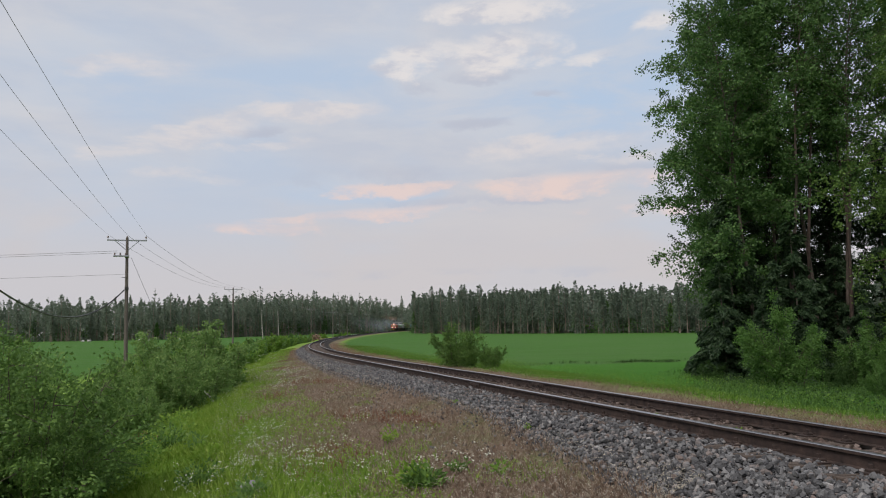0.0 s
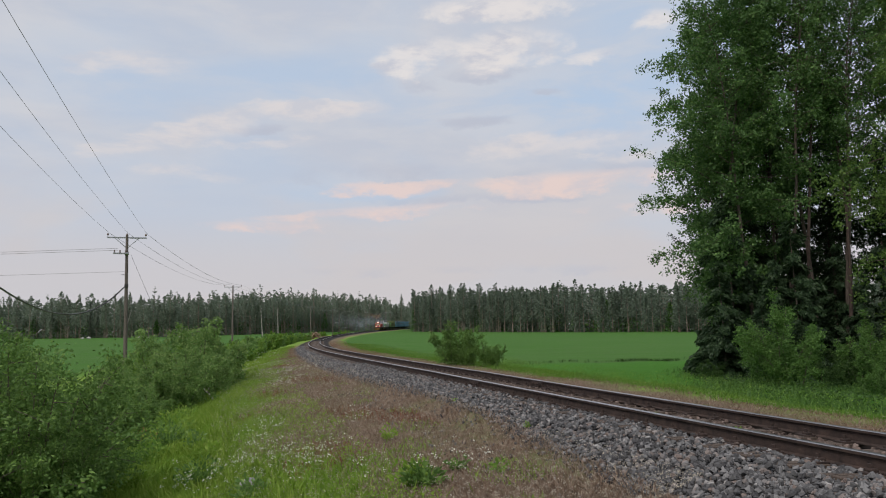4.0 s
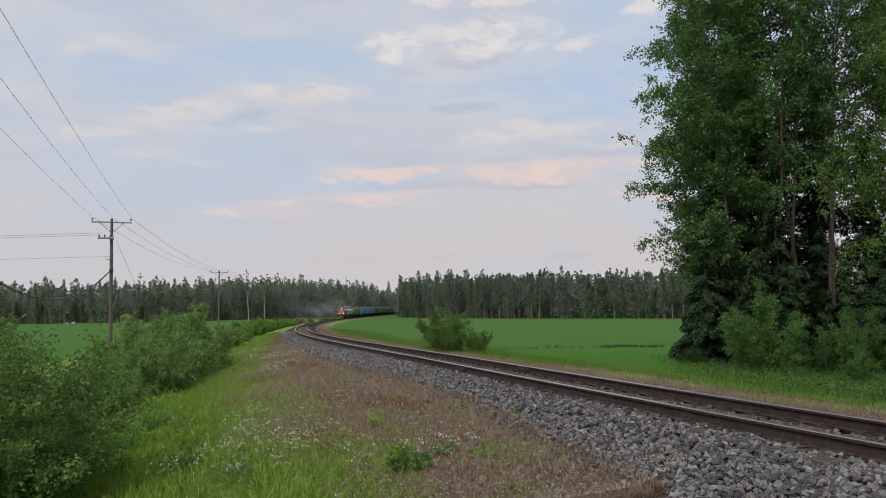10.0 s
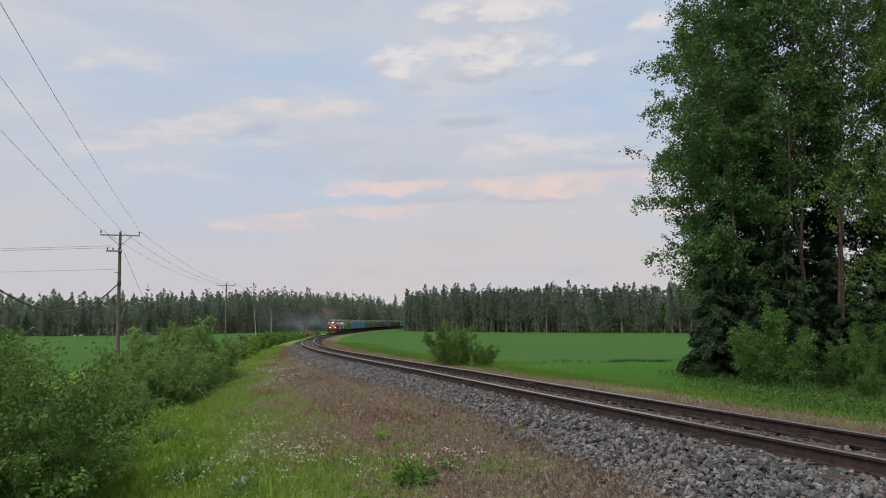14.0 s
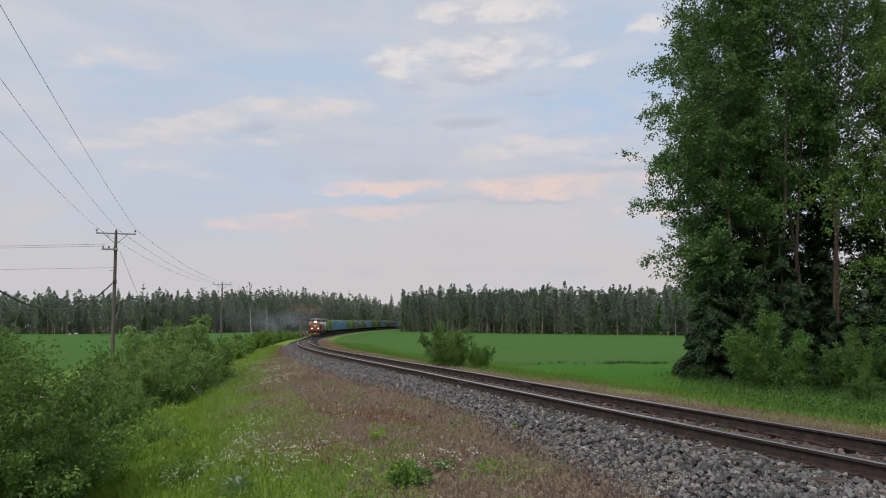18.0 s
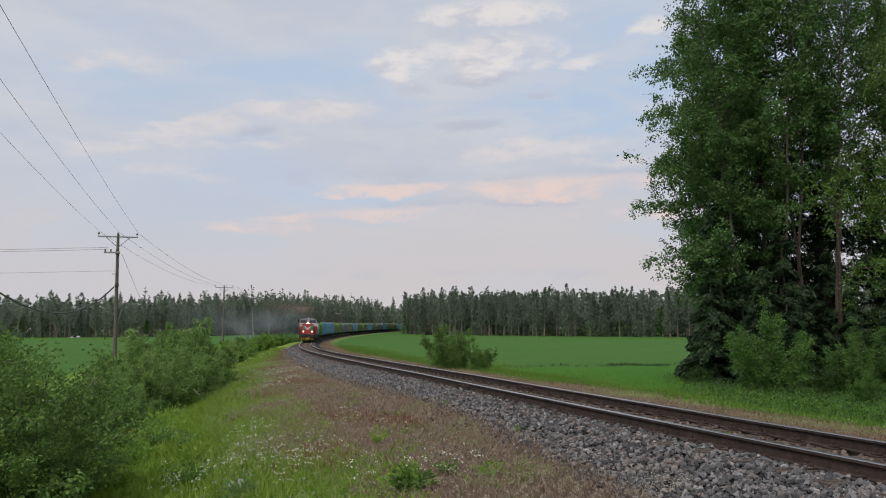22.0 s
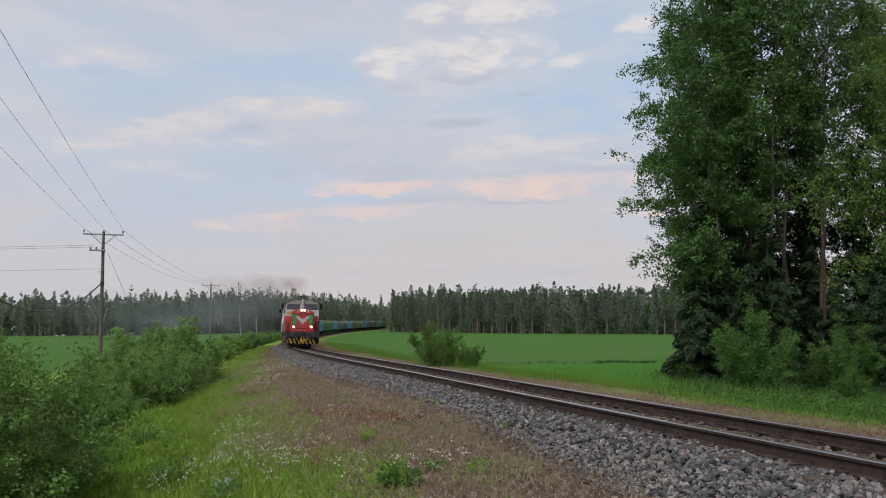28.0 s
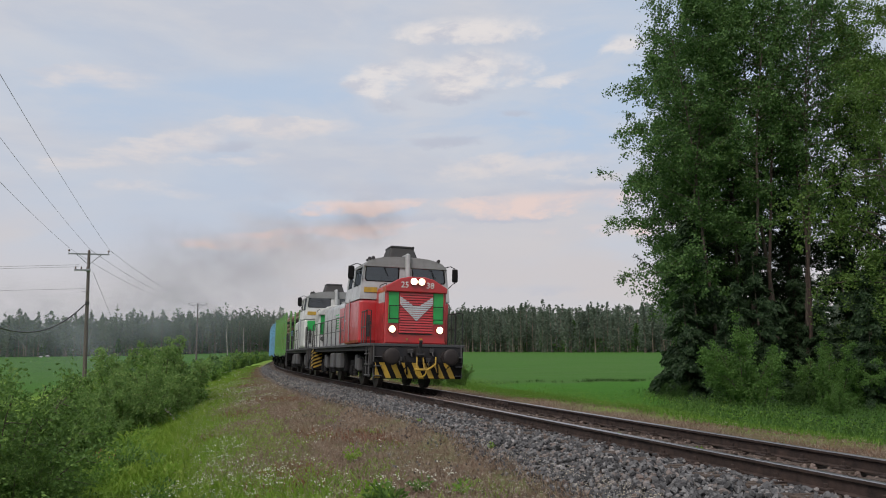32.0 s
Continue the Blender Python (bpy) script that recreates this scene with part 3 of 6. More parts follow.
# the far woods: pines on bare stems, one sheet of trees a stand
def pine_stand(name, label, spots, heights, seed, birches, fine_rows, stem, bare, spruces, needles):
    rnd = np.random.RandomState(seed)
    V, F, idx, n0 = [], [], [], 0
    ang = np.arange(5) * 2 * np.pi / 5
    for number, ((x, y), h) in enumerate(zip(spots, heights)):
        z = land_at(x, y) - 0.2
        white = rnd.rand() < birches
        if white:
            h *= rnd.uniform(0.4, 0.75)
        r = 0.0085 * h + 0.03
        tilt = rnd.normal(0, 0.012, 2) * h
        lo = np.stack([np.cos(ang) * r, np.sin(ang) * r, np.zeros(5)], 1)
        hi = lo * 0.25 + np.array([tilt[0], tilt[1], h * 0.95])
        V.append(np.concatenate([lo, hi]) + np.array([x, y, z]))
        for i in range(5):
            F.append((n0 + i, n0 + (i + 1) % 5, n0 + 5 + (i + 1) % 5))
            F.append((n0 + i, n0 + 5 + (i + 1) % 5, n0 + 5 + i))
        idx += [3 if white else 0] * 10
        n0 += 10
        start = rnd.uniform(*bare) if not white else 0.25
        spruce = rnd.rand() < spruces
        fine = number < fine_rows
        m = 600 if fine else 60
        g = rnd.rand(m)
        f = start + (1 - start) * g if not spruce else 0.08 + 0.92 * g
        wide = h * (0.165 * (1 - g ** 1.9) ** 0.85 * np.clip(g * 5 + 0.35, 0, 1) + 0.01) if not spruce else h * 0.17 * (1 - g) ** 0.8 + 0.2
        a2, rr = rnd.rand(m) * 6.283, rnd.rand(m) ** 0.6 * wide * rnd.uniform(0.6, 1.25, m)
        c = np.stack([np.cos(a2) * rr + tilt[0] * f, np.sin(a2) * rr + tilt[1] * f, f * h], 1)
        c[:, 2] += rnd.normal(0, 0.2, m) - 0.15 * rr
        way = unit(np.stack([np.cos(a2), np.sin(a2), rnd.normal(0.1, 0.5, m)], 1))
        lv, lf = leaf_mesh(c + np.array([x, y, z]), way, rnd.uniform(0.35, 0.85, m) if fine else rnd.uniform(0.9, 1.8, m), 0.6, rnd)
        V.append(lv)
        F += (lf + n0).tolist()
        idx += [2 if white else 1] * len(lf)
        n0 += len(lv)
        if rnd.rand() < (0.5 if fine else 1.0):                      # undergrowth and dead lower boughs
            m = 50 if fine else 22
            c = np.stack([rnd.normal(0, 1.3, m), rnd.normal(0, 1.3, m), rnd.rand(m) ** 1.4 * 0.42 * h + 0.1], 1)
            lv, lf = leaf_mesh(c + np.array([x, y, z]), unit(rnd.normal(size=(m, 3))), rnd.uniform(0.35, 0.8, m) if fine else rnd.uniform(1.0, 1.9, m), 0.6, rnd)
            V.append(lv)
            F += (lf + n0).tolist()
            idx += [1 if rnd.rand() < 0.6 else 2] * len(lf)
            n0 += len(lv)
    ob = link_mesh(name, np.concatenate(V), F, [stem, needles, M_BIRCH, M_BIRCH_BARK], None, idx)
    return tagged(ob, label, "forest", kind="stuff")


def stand_spots(front, depth, step, seed, keep=None):
    """Places in a belt behind a front line of points, rows uneven."""
    rnd = np.random.RandomState(seed)
    front = np.array(front, float)
    seg = np.linalg.norm(np.diff(front, axis=0), axis=1)
    run = np.concatenate([[0], np.cumsum(seg)])
    out = []
    for row in range(int(depth / step)):
        for t in np.arange(0, run[-1], step * (0.8 if row == 0 else 1.0)):
            t = t + rnd.uniform(-1.0, 1.0) * step
            x, y = np.interp(t, run, front[:, 0]), np.interp(t, run, front[:, 1])
            away = np.array([x, y]) / math.hypot(x, y)
            p = np.array([x, y]) + away * (row * step + rnd.uniform(-0.4, 0.5) * step)
            if keep is None or keep(*p):
                out.append(p)
    return out


def clear_of_line(x, y):
    s, o = nearest(x, y)
    return abs(o) > 9.5 or s < 250


RIGHT_FRONT = [(-13.5, 348), (18, 305), (43, 264), (71, 224), (98, 178), (128, 130), (150, 80)]
LEFT_FRONT = [(-330, 300), (-245, 312), (-174, 316), (-112, 300), (-98, 350), (-84, 380), (-66, 430), (-35, 470), (20, 500), (70, 520)]
spots = stand_spots(RIGHT_FRONT, 85, 4.6, 5, clear_of_line)
rn = np.random.RandomState(8)
pine_stand("pine_forest", "dense dark pine forest with bare stems behind a green field", spots, [13.9 + rn.normal(0, 1.6) + 4.2 * max(0, min(1, (p[1] - 240) / 100)) for p in spots], 9, 0.07, int(len(spots) * 0.2), M_PINE_BARK, (0.16, 0.42), 0.3, M_LESS_HAZED_PINE)
spots = stand_spots(LEFT_FRONT, 85, 4.9, 6, clear_of_line)
pine_stand("pine_forest", "tall pine forest with bare grey-brown stems along fields", spots, [14.8 + rn.normal(0, 2.3) + 6.0 * max(0, min(1, (p[1] - 345) / 70)) - 7.0 * max(0, min(1, (p[0] + 62) / 60)) for p in spots], 10, 0.05, int(len(spots) * 0.17), M_PINE_BARK, (0.25, 0.5), 0.2, M_HAZED_PINE)


# the clump of tall trees beyond the line
CLUMP = "trees of the roadside clump"
birch_a = broadleaf("birch_tree", 21, 24, 3.9, 46000, 0.155, M_DARK_BARK, M_BIRCH, 0.20, 0.55, 0.0, 0.95, 0.55)
birch_b = broadleaf("birch_tree", 22, 23, 3.4, 42000, 0.125, M_DARK_BARK, M_BIRCH_WARM, 0.08, 0.8, 0.0, 0.9, 0.55)
aspen = broadleaf("aspen_tree", 23, 25, 2.4, 8500, 0.145, M_DARK_BARK, M_BIRCH, 0.42, 0.3, 0.0, 1.0, 0.42)
pine = broadleaf("pine_tree", 24, 26, 2.3, 8000, 0.16, M_RED_BARK, M_BIRCH, 0.50, 0.2, 0.0, 1.0, 0.36)
tall = "tall full-leaved birch with drooping twigs and dark stem"
warm = "yellowish-green birch with hanging twigs before darker trees"
stem = "tall slender aspen with a thin dark stem"
bole = "tall slender pine with a reddish stem among birches"
# Added filler trees; near-black needles stand in for the clump's inner shade.
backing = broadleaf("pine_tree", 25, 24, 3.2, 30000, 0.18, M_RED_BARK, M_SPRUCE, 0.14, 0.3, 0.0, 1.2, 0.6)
put(birch_a, tall, 15.3, 39.0, 130, 0.94, CLUMP)
put(birch_b, warm, 21.3, 31.8, 0, 1.0, CLUMP)
put(aspen, stem, 17.6, 37.4, 0, 1.0, CLUMP)
put(pine, bole, 18.6, 37.8, 0, 1.0, CLUMP)
put(backing, "near-black filler tree darkening the back of the clump", 20.2, 45.5, 0, 0.8, CLUMP)
for src, lab, x, y, turn, size in ((birch_a, tall, 16.3, 40.4, 250, 0.66), (birch_a, tall, 17.0, 43.6, 250, 0.98), (aspen, stem, 19.6, 38.4, 120, 1.05),
                                   (aspen, stem, 21.4, 39.2, 20, 1.0), (pine, bole, 20.3, 36.9, 80, 1.0), (pine, bole, 19.2, 40.6, 190, 0.97),
                                   (aspen, stem, 18.1, 39.6, 75, 0.95), (aspen, stem, 20.6, 37.8, 310, 0.98),
                                   (birch_b, warm, 25.2, 36.5, 150, 1.05), (aspen, stem, 15.9, 37.7, 215, 0.9)):
    put_copy(src, lab, x, y, turn, size, CLUMP)
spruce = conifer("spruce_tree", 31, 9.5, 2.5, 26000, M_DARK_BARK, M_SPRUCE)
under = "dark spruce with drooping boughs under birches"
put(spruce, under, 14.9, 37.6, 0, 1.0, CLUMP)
# Smaller ones also fill hollows, their near-black needles standing in for shade.
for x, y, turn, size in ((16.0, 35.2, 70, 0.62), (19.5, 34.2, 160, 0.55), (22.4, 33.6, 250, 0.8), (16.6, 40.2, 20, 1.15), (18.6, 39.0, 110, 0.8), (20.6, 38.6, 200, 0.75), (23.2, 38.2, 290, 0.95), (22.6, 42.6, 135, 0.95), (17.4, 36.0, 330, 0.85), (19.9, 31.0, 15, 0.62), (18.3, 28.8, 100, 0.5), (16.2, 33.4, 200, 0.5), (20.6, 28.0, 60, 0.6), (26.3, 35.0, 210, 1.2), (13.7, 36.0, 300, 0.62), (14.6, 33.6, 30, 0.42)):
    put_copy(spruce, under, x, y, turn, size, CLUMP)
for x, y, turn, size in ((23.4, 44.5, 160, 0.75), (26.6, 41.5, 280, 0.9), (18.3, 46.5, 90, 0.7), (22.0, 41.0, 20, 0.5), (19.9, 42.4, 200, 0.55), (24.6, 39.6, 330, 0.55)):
    put_copy(backing, "near-black filler tree darkening the back of the clump", x, y, turn, size, CLUMP)

# bushes
young = shrub("young_birch", 51, 3.7, 1.35, 24000, 0.07, M_YOUNG, 12, 0.6, (0.6, 1.1))
willow = shrub("willow_bush", 52, 3.3, 1.8, 15000, 0.12, M_WILLOW, 20, 0.42)
alder = shrub("alder_bush", 53, 3.3, 1.7, 15000, 0.115, M_WILLOW, 18, 0.62, (0.6, 1.05))
thicket = shrub("willow_bush", 54, 3.4, 1.6, 46000, 0.062, M_THICKET, 34, 0.55, (0.78, 1.02))
fresh = shrub("alder_bush", 55, 3.4, 1.7, 19000, 0.105, M_ASPEN, 20, 0.62)
upright = shrub("alder_bush", 60, 2.9, 1.3, 16000, 0.085, M_THICKET, 24, 0.62, (0.7, 1.0))
shady = shrub("alder_bush", 56, 3.3, 1.7, 27000, 0.085, M_DARK_SHADED, 13, 0.6)
EDGE = "bushes along the ditch"
FRONT = "bushes before the clump"
FIELD = "bushes by the field"
DENSE = "dense dark green willow bush in the ditch"
LIGHT = "leafy light green alder bush beside willows"
GREYISH = "grey-green willow bush on the ditch bank"
LEAFY = "leafy grey-green alder bush on the ditch bank"
put(thicket, DENSE, -7.35, 12.6, 0, 1.14, EDGE)
put(fresh, LIGHT, -12.9, 33.2, 0, 0.8, EDGE)
put(willow, GREYISH, -10.6, 29.4, 0, 0.92, EDGE)
put(alder, LEAFY, -10.9, 32.6, 0, 1.16, EDGE)
put(shady, "leafy alder bush before dark spruces", 17.3, 33.0, 0, 0.9, FRONT)
put(young, "light green young birch in tall grass", 12.6, 27.6, 0, 1.15, FRONT)
put(upright, "low leafy alder bush at the field edge", 1.2, 37.2, 200, 0.45, FIELD)
for src, lab, x, y, turn, size, grp in (
        (thicket, DENSE, -8.0, 10.8, 80, 0.9, EDGE), (thicket, DENSE, -6.3, 11.9, 140, 0.6, EDGE), (thicket, DENSE, -9.5, 15.2, 220, 1.05, EDGE), (thicket, DENSE, -8.5, 15.2, 300, 0.66, EDGE),
        (thicket, "low willow bush in the ditch grass", -7.0, 14.2, 60, 0.5, EDGE), (willow, "low willow bush in the ditch grass", -9.6, 20.0, 20, 0.55, EDGE),
        (alder, LEAFY, -11.2, 24.5, 70, 0.62, EDGE), (willow, GREYISH, -12.2, 27.0, 80, 0.66, EDGE), (alder, LEAFY, -9.9, 25.0, 110, 0.55, EDGE),
        (willow, GREYISH, -12.8, 31.0, 160, 0.72, EDGE), (alder, LEAFY, -11.7, 34.6, 20, 1.2, EDGE), (alder, LEAFY, -13.4, 36.0, 200, 1.05, EDGE),
        (fresh, LIGHT, -13.2, 33.4, 150, 0.85, EDGE), (willow, GREYISH, -14.9, 36.5, 300, 0.72, EDGE), (willow, GREYISH, -9.6, 30.6, 250, 0.6, EDGE),
        (alder, LEAFY, -12.6, 38.6, 120, 1.15, EDGE), (alder, LEAFY, -10.1, 27.6, 190, 0.72, EDGE), (alder, LEAFY, -14.2, 33.0, 260, 0.8, EDGE),
        (upright, "leafy upright alder bush in the field verge", 0.75, 38.0, 100, 0.86, FIELD), (upright, "small alder bush in the field verge", 2.3, 36.6, 10, 0.5, FIELD),
        (shady, "low alder bush before dark spruces", 15.9, 29.6, 140, 0.5, FRONT),
        (young, "light green young birch in tall grass", 17.0, 29.2, 200, 1.0, FRONT), (shady, "low alder bush before dark spruces", 12.9, 35.2, 50, 0.4, FRONT),
        (shady, "leafy alder bush before dark spruces", 19.4, 26.4, 330, 0.7, FRONT),
        (young, "light green young birch in tall grass", 14.9, 25.4, 10, 0.42, FRONT)):
    put_copy(src, lab, x, y, turn, size, grp)
rb = random.Random(77)
SCRUB = [shrub("willow_bush", 57, 3.0, 1.7, 2600, 0.26, M_WILLOW, 9, 0.5), shrub("alder_bush", 58, 3.1, 1.6, 2400, 0.27, M_ASPEN, 8, 0.6), shrub("young_birch", 59, 3.4, 1.4, 2000, 0.26, M_YOUNG, 7, 0.6)]
BANK = "scrub on the railway bank"
for k, (s, o) in enumerate(((57, 9.5), (63, 11.0), (60, 13.0))):
    x, y = on_line(s, o)
    put(SCRUB[k], "low scrubby bush on the railway bank", float(x), float(y), 40 * k, 0.75, BANK)
for k in range(80):                                    # low scrub beside the line, further up
    s = 54 + k * 1.8
    x, y = on_line(s, rb.uniform(6.2, 11.0) if s < 110 else rb.uniform(6.5, 12))
    put_copy(SCRUB[k % 3], "low scrubby bush on the railway bank", float(x), float(y), rb.uniform(0, 360), rb.uniform(0.65, 1.15) * min(1.0, 0.45 + (s - 54) / 60), "scrub on the railway bank")
for k in range(18):
    s = 175 + k * 11
    x, y = on_line(s, rb.uniform(11, 22))
    put_copy(SCRUB[1 + k % 2], "low scrubby bush on the railway bank", float(x), float(y), rb.uniform(0, 360), rb.uniform(0.6, 1.0), "scrub on the railway bank")


def blades(name, label, spots, height, width, mat, seed, lean=0.35):
    """Grass: one blade a spot, as one sheet."""
    rnd = np.random.RandomState(seed)
    s, o = spots
    x, y = on_line(s, o)
    n = len(s)
    h = height * rnd.uniform(0.45, 1.2, n)
    way = unit(np.stack([rnd.normal(0, lean, n), rnd.normal(0, lean, n), np.ones(n)], 1))
    c = np.stack([x, y, land(s, o)], 1) + way * h[:, None] * 0.48
    V, F = leaf_mesh(c, way, h, 1.0, rnd)
    # thin the diamonds to blades
    mid = (V[1::4] + V[3::4]) / 2
    half = unit(V[1::4] - V[3::4]) * (width * rnd.uniform(0.6, 1.4, n))[:, None]
    V[1::4], V[3::4] = mid + half, mid - half
    return tagged(link_mesh(name, V, F, mat), label, "grass", kind="stuff")


def strew(seed, count, s0, s1, o0, o1, near=1.0, keep=None):
    """Random spots, thicker towards s0."""
    rnd = np.random.RandomState(seed)
    s = s0 + (s1 - s0) * rnd.rand(count) ** near
    o = o0 + (o1 - o0) * rnd.rand(count)
    if keep is not None:
        k = keep(s, o, rnd)
        s, o = s[k], o[k]
    return s, o


def brown_edge(s):
    return np.interp(s, [0, 3, 6, 10, 20, 40, 70, 120, 300], [5.0, 5.2, 5.5, 6.2, 6.0, 4.8, 3.9, 3.2, 3.0])


def tufted(s, o, scale=1.0):
    return np.sin(s * 1.9 * scale + 1.3 * np.sin(o * 1.7)) * np.sin(o * 2.3 * scale - s * 0.7)


blades("dry_grass", "thin reddish-brown seeding grass on the stony bank", strew(61, 125000, 0.3, 95, 1.85, 6.8, 2.4, lambda s, o, r: (o > toe(s) - 0.1) & (o < brown_edge(s) + 0.5 * np.sin(s * 0.9) + r.normal(0, 0.3, len(s)))), 0.13, 0.003, M_STRAW, 62, 0.8)
blades("green_grass", "lush green grass in the railway ditch", strew(63, 170000, 0.3, 110, 3.0, 10.5, 2.3, lambda s, o, r: (o > brown_edge(s) - 0.4 + 0.5 * np.sin(s * 0.9) + r.normal(0, 0.5, len(s)))), 0.20, 0.0038, M_GRASS, 64, 0.6)
blades("green_grass", "green tufts among the dry grass", strew(65, 30000, 0.3, 60, 2.6, 6.5, 2.0, lambda s, o, r: tufted(s, o) + 0.5 * tufted(s, o, 0.45) > 0.5), 0.12, 0.005, M_GRASS, 66, 0.7)
blades("dry_grass", "dry seeding grass beside the far rail", strew(67, 44000, 0.3, 150, -5.4, -2.3, 2.0), 0.12, 0.003, M_STRAW, 68, 0.8)
blades("green_grass", "tall green verge grass beyond the line", strew(69, 150000, 0.3, 130, -12.5, -4.4, 2.2, lambda s, o, r: (r.rand(len(s)) < np.clip((-o - 4.4) / 1.5, 0, 1)) & (r.rand(len(s)) < np.clip((12.5 + o) / 6, 0, 1))), 0.19, 0.0036, M_VERGE, 70, 0.65)
# A darker green than the verge paints in the clump's shade here.
blades("tall_grass", "rank grass darkened for shade at the foot of the clump", strew(101, 90000, -3, 34, -21, -7.0, 1.3, lambda s, o, r: (on_line(s, o)[0] > (0.36 + r.normal(0, 0.03, len(s))) * on_line(s, o)[1]) & (tufted(s, o, 0.7) + r.normal(0, 0.4, len(s)) > -0.1)), 0.34, 0.0045, M_YOUNG, 102, 0.6)
blades("field_grass", "taller grass along a ditch in the field", strew(71, 9000, 44, 52, -31, -10, 1.0, lambda s, o, r: abs(s - (45 + (-o - 10) * 0.21)) < np.where((o < -22) & (o > -28), 0.8, 0.12)), 0.32, 0.012, M_DARK_SHADED, 72)

blades("sorrel", "patches of rust-red sorrel among dry grass", strew(78, 40000, 0.5, 110, 2.6, 6.6, 2.0, lambda s, o, r: tufted(s * 0.37 + 0.6, o * 0.6) + r.normal(0, 0.12, len(s)) > 0.62), 0.16, 0.004, M_SORREL, 79, 0.5)
blades("sorrel", "patches of rust-red sorrel beyond the line", strew(80, 26000, 3, 130, -6.5, -2.4, 1.2, lambda s, o, r: (tufted(s * 0.31, o * 0.5) + r.normal(0, 0.2, len(s)) > 0.35) | (s > 55)), 0.09, 0.003, M_SORREL, 98, 0.6)
blades("tall_grass", "pale yellow-green tall grass in the ditch", strew(99, 170000, 0.8, 55, 5.0, 10.8, 1.6, lambda s, o, r: (o > brown_edge(s) + 0.2) & (tufted(s * 0.5, o * 0.6) + 0.6 * tufted(s * 1.3, o * 1.2) + r.normal(0, 0.3, len(s)) > -0.1)), 0.25, 0.003, M_MEADOW, 100, 0.6)


def herbs(name, label, spots, up, size, mat, seed):
    """Low broad-leaved herbs among the grass."""
    rnd = np.random.RandomState(seed)
    s, o = spots
    x, y = on_line(s, o)
    n = len(s)
    c = np.stack([x, y, land(s, o) + up * rnd.rand(n) ** 1.3], 1)
    V, F = leaf_mesh(c, unit(rnd.normal(size=(n, 3)) * np.array([1, 1, 0.6])), size * rnd.uniform(0.5, 1.4, n), 0.6, rnd)
    return tagged(link_mesh(name, V, F, mat), label, "plants", kind="stuff")


herbs("herbs", "low broad-leaved herbs among grass", strew(93, 90000, 0.3, 30, 4.2, 9.8, 1.8, lambda s, o, r: tufted(s, o, 0.5) + r.normal(0, 0.35, len(s)) > 0.0), 0.16, 0.035, M_GRASS, 94)
# The clump's shade is put into the colour of these herbs.
herbs("herbs", "broad-leaved herbs darkened for shade before the clump", strew(103, 70000, -3, 34, -20, -7.6, 1.3, lambda s, o, r: (on_line(s, o)[0] > (0.35 + r.normal(0, 0.03, len(s))) * on_line(s, o)[1]) & (tufted(s, o, 0.45) + r.normal(0, 0.3, len(s)) > 0.0)), 0.55, 0.06, M_DARK_SHADED, 104)
herbs("herbs", "tall leafy herbs along the field verge", strew(95, 80000, 0, 70, -14, -4.6, 1.6, lambda s, o, r: tufted(s, o, 0.6) > 0.1), 0.5, 0.038, M_VERGE, 96)


def flower_heads(seed, count, s0, s1, o0, o1, near, up, size, keep=None):
    rnd = np.random.RandomState(seed)
    s, o = strew(seed, count, s0, s1, o0, o1, near, keep)
    x, y = on_line(s, o)
    k = 4
    c = np.repeat(np.stack([x, y, land(s, o) + up * rnd.uniform(0.6, 1.2, len(s))], 1), k, 0) + rnd.normal(0, size * 1.3, (len(s) * k, 3)) * np.array([1, 1, 0.35])
    V, F = leaf_mesh(c, unit(rnd.normal(size=(len(c), 3)) * np.array([1, 1, 0.3])), size, 0.9, rnd)
    return V, F


def in_patches(s, o, r):
    """Where cow parsley stands thick."""
    x, y = on_line(s, o)
    near = [np.hypot(x - px, y - py) / size for px, py, size in ((-3.2, 12.9, 0.75), (-4.1, 12.3, 0.4), (-2.3, 11.6, 0.55), (-1.0, 9.9, 0.3), (-3.9, 15.5, 0.5), (-0.2, 9.2, 0.25), (-5.6, 27.0, 0.9), (-6.8, 33.0, 1.2))]
    return np.min(near, axis=0) + r.normal(0, 0.25, len(s)) < 1


for nm, lab, args in (("wild_flowers", "thick patches of cream cow parsley in the bank grass", (77, 9000, 1.0, 40, 2.5, 8.0, 1.3, 0.42, 0.022, in_patches)),
                      ("wild_flowers", "white umbels of cow parsley in grass", (73, 900, 1.0, 10, 3.2, 7.5, 1.2, 0.40, 0.024, lambda s, o, r: tufted(s, o, 0.8) + 0.5 * tufted(s, o, 2.3) > 0.55)),
                      ("wild_flowers", "white flowers along the bank", (74, 110, 26, 75, 3.8, 6.4, 1.0, 0.45, 0.035)),
                      ("seed_heads", "tiny pale flower heads in dry grass", (75, 19000, 0.5, 45, 2.0, 6.9, 1.9, 0.17, 0.0115)),
                      ("seed_heads", "tiny pale flower heads beside the far rail", (76, 1200, 2, 40, -5.5, -2.4, 1.5, 0.16, 0.010))):
    V, F = flower_heads(*args)
    tagged(link_mesh(nm, V, F, M_SEED if nm == "seed_heads" else M_FLOWER), lab, "flowers", kind="stuff")

# two dead, barkless stems before the wood
rsn = np.random.RandomState(97)
M_SNAG = bark("barkless_grey_wood", (0.22, 0.20, 0.18), (0.42, 0.39, 0.36), (5, 5, 0.6))
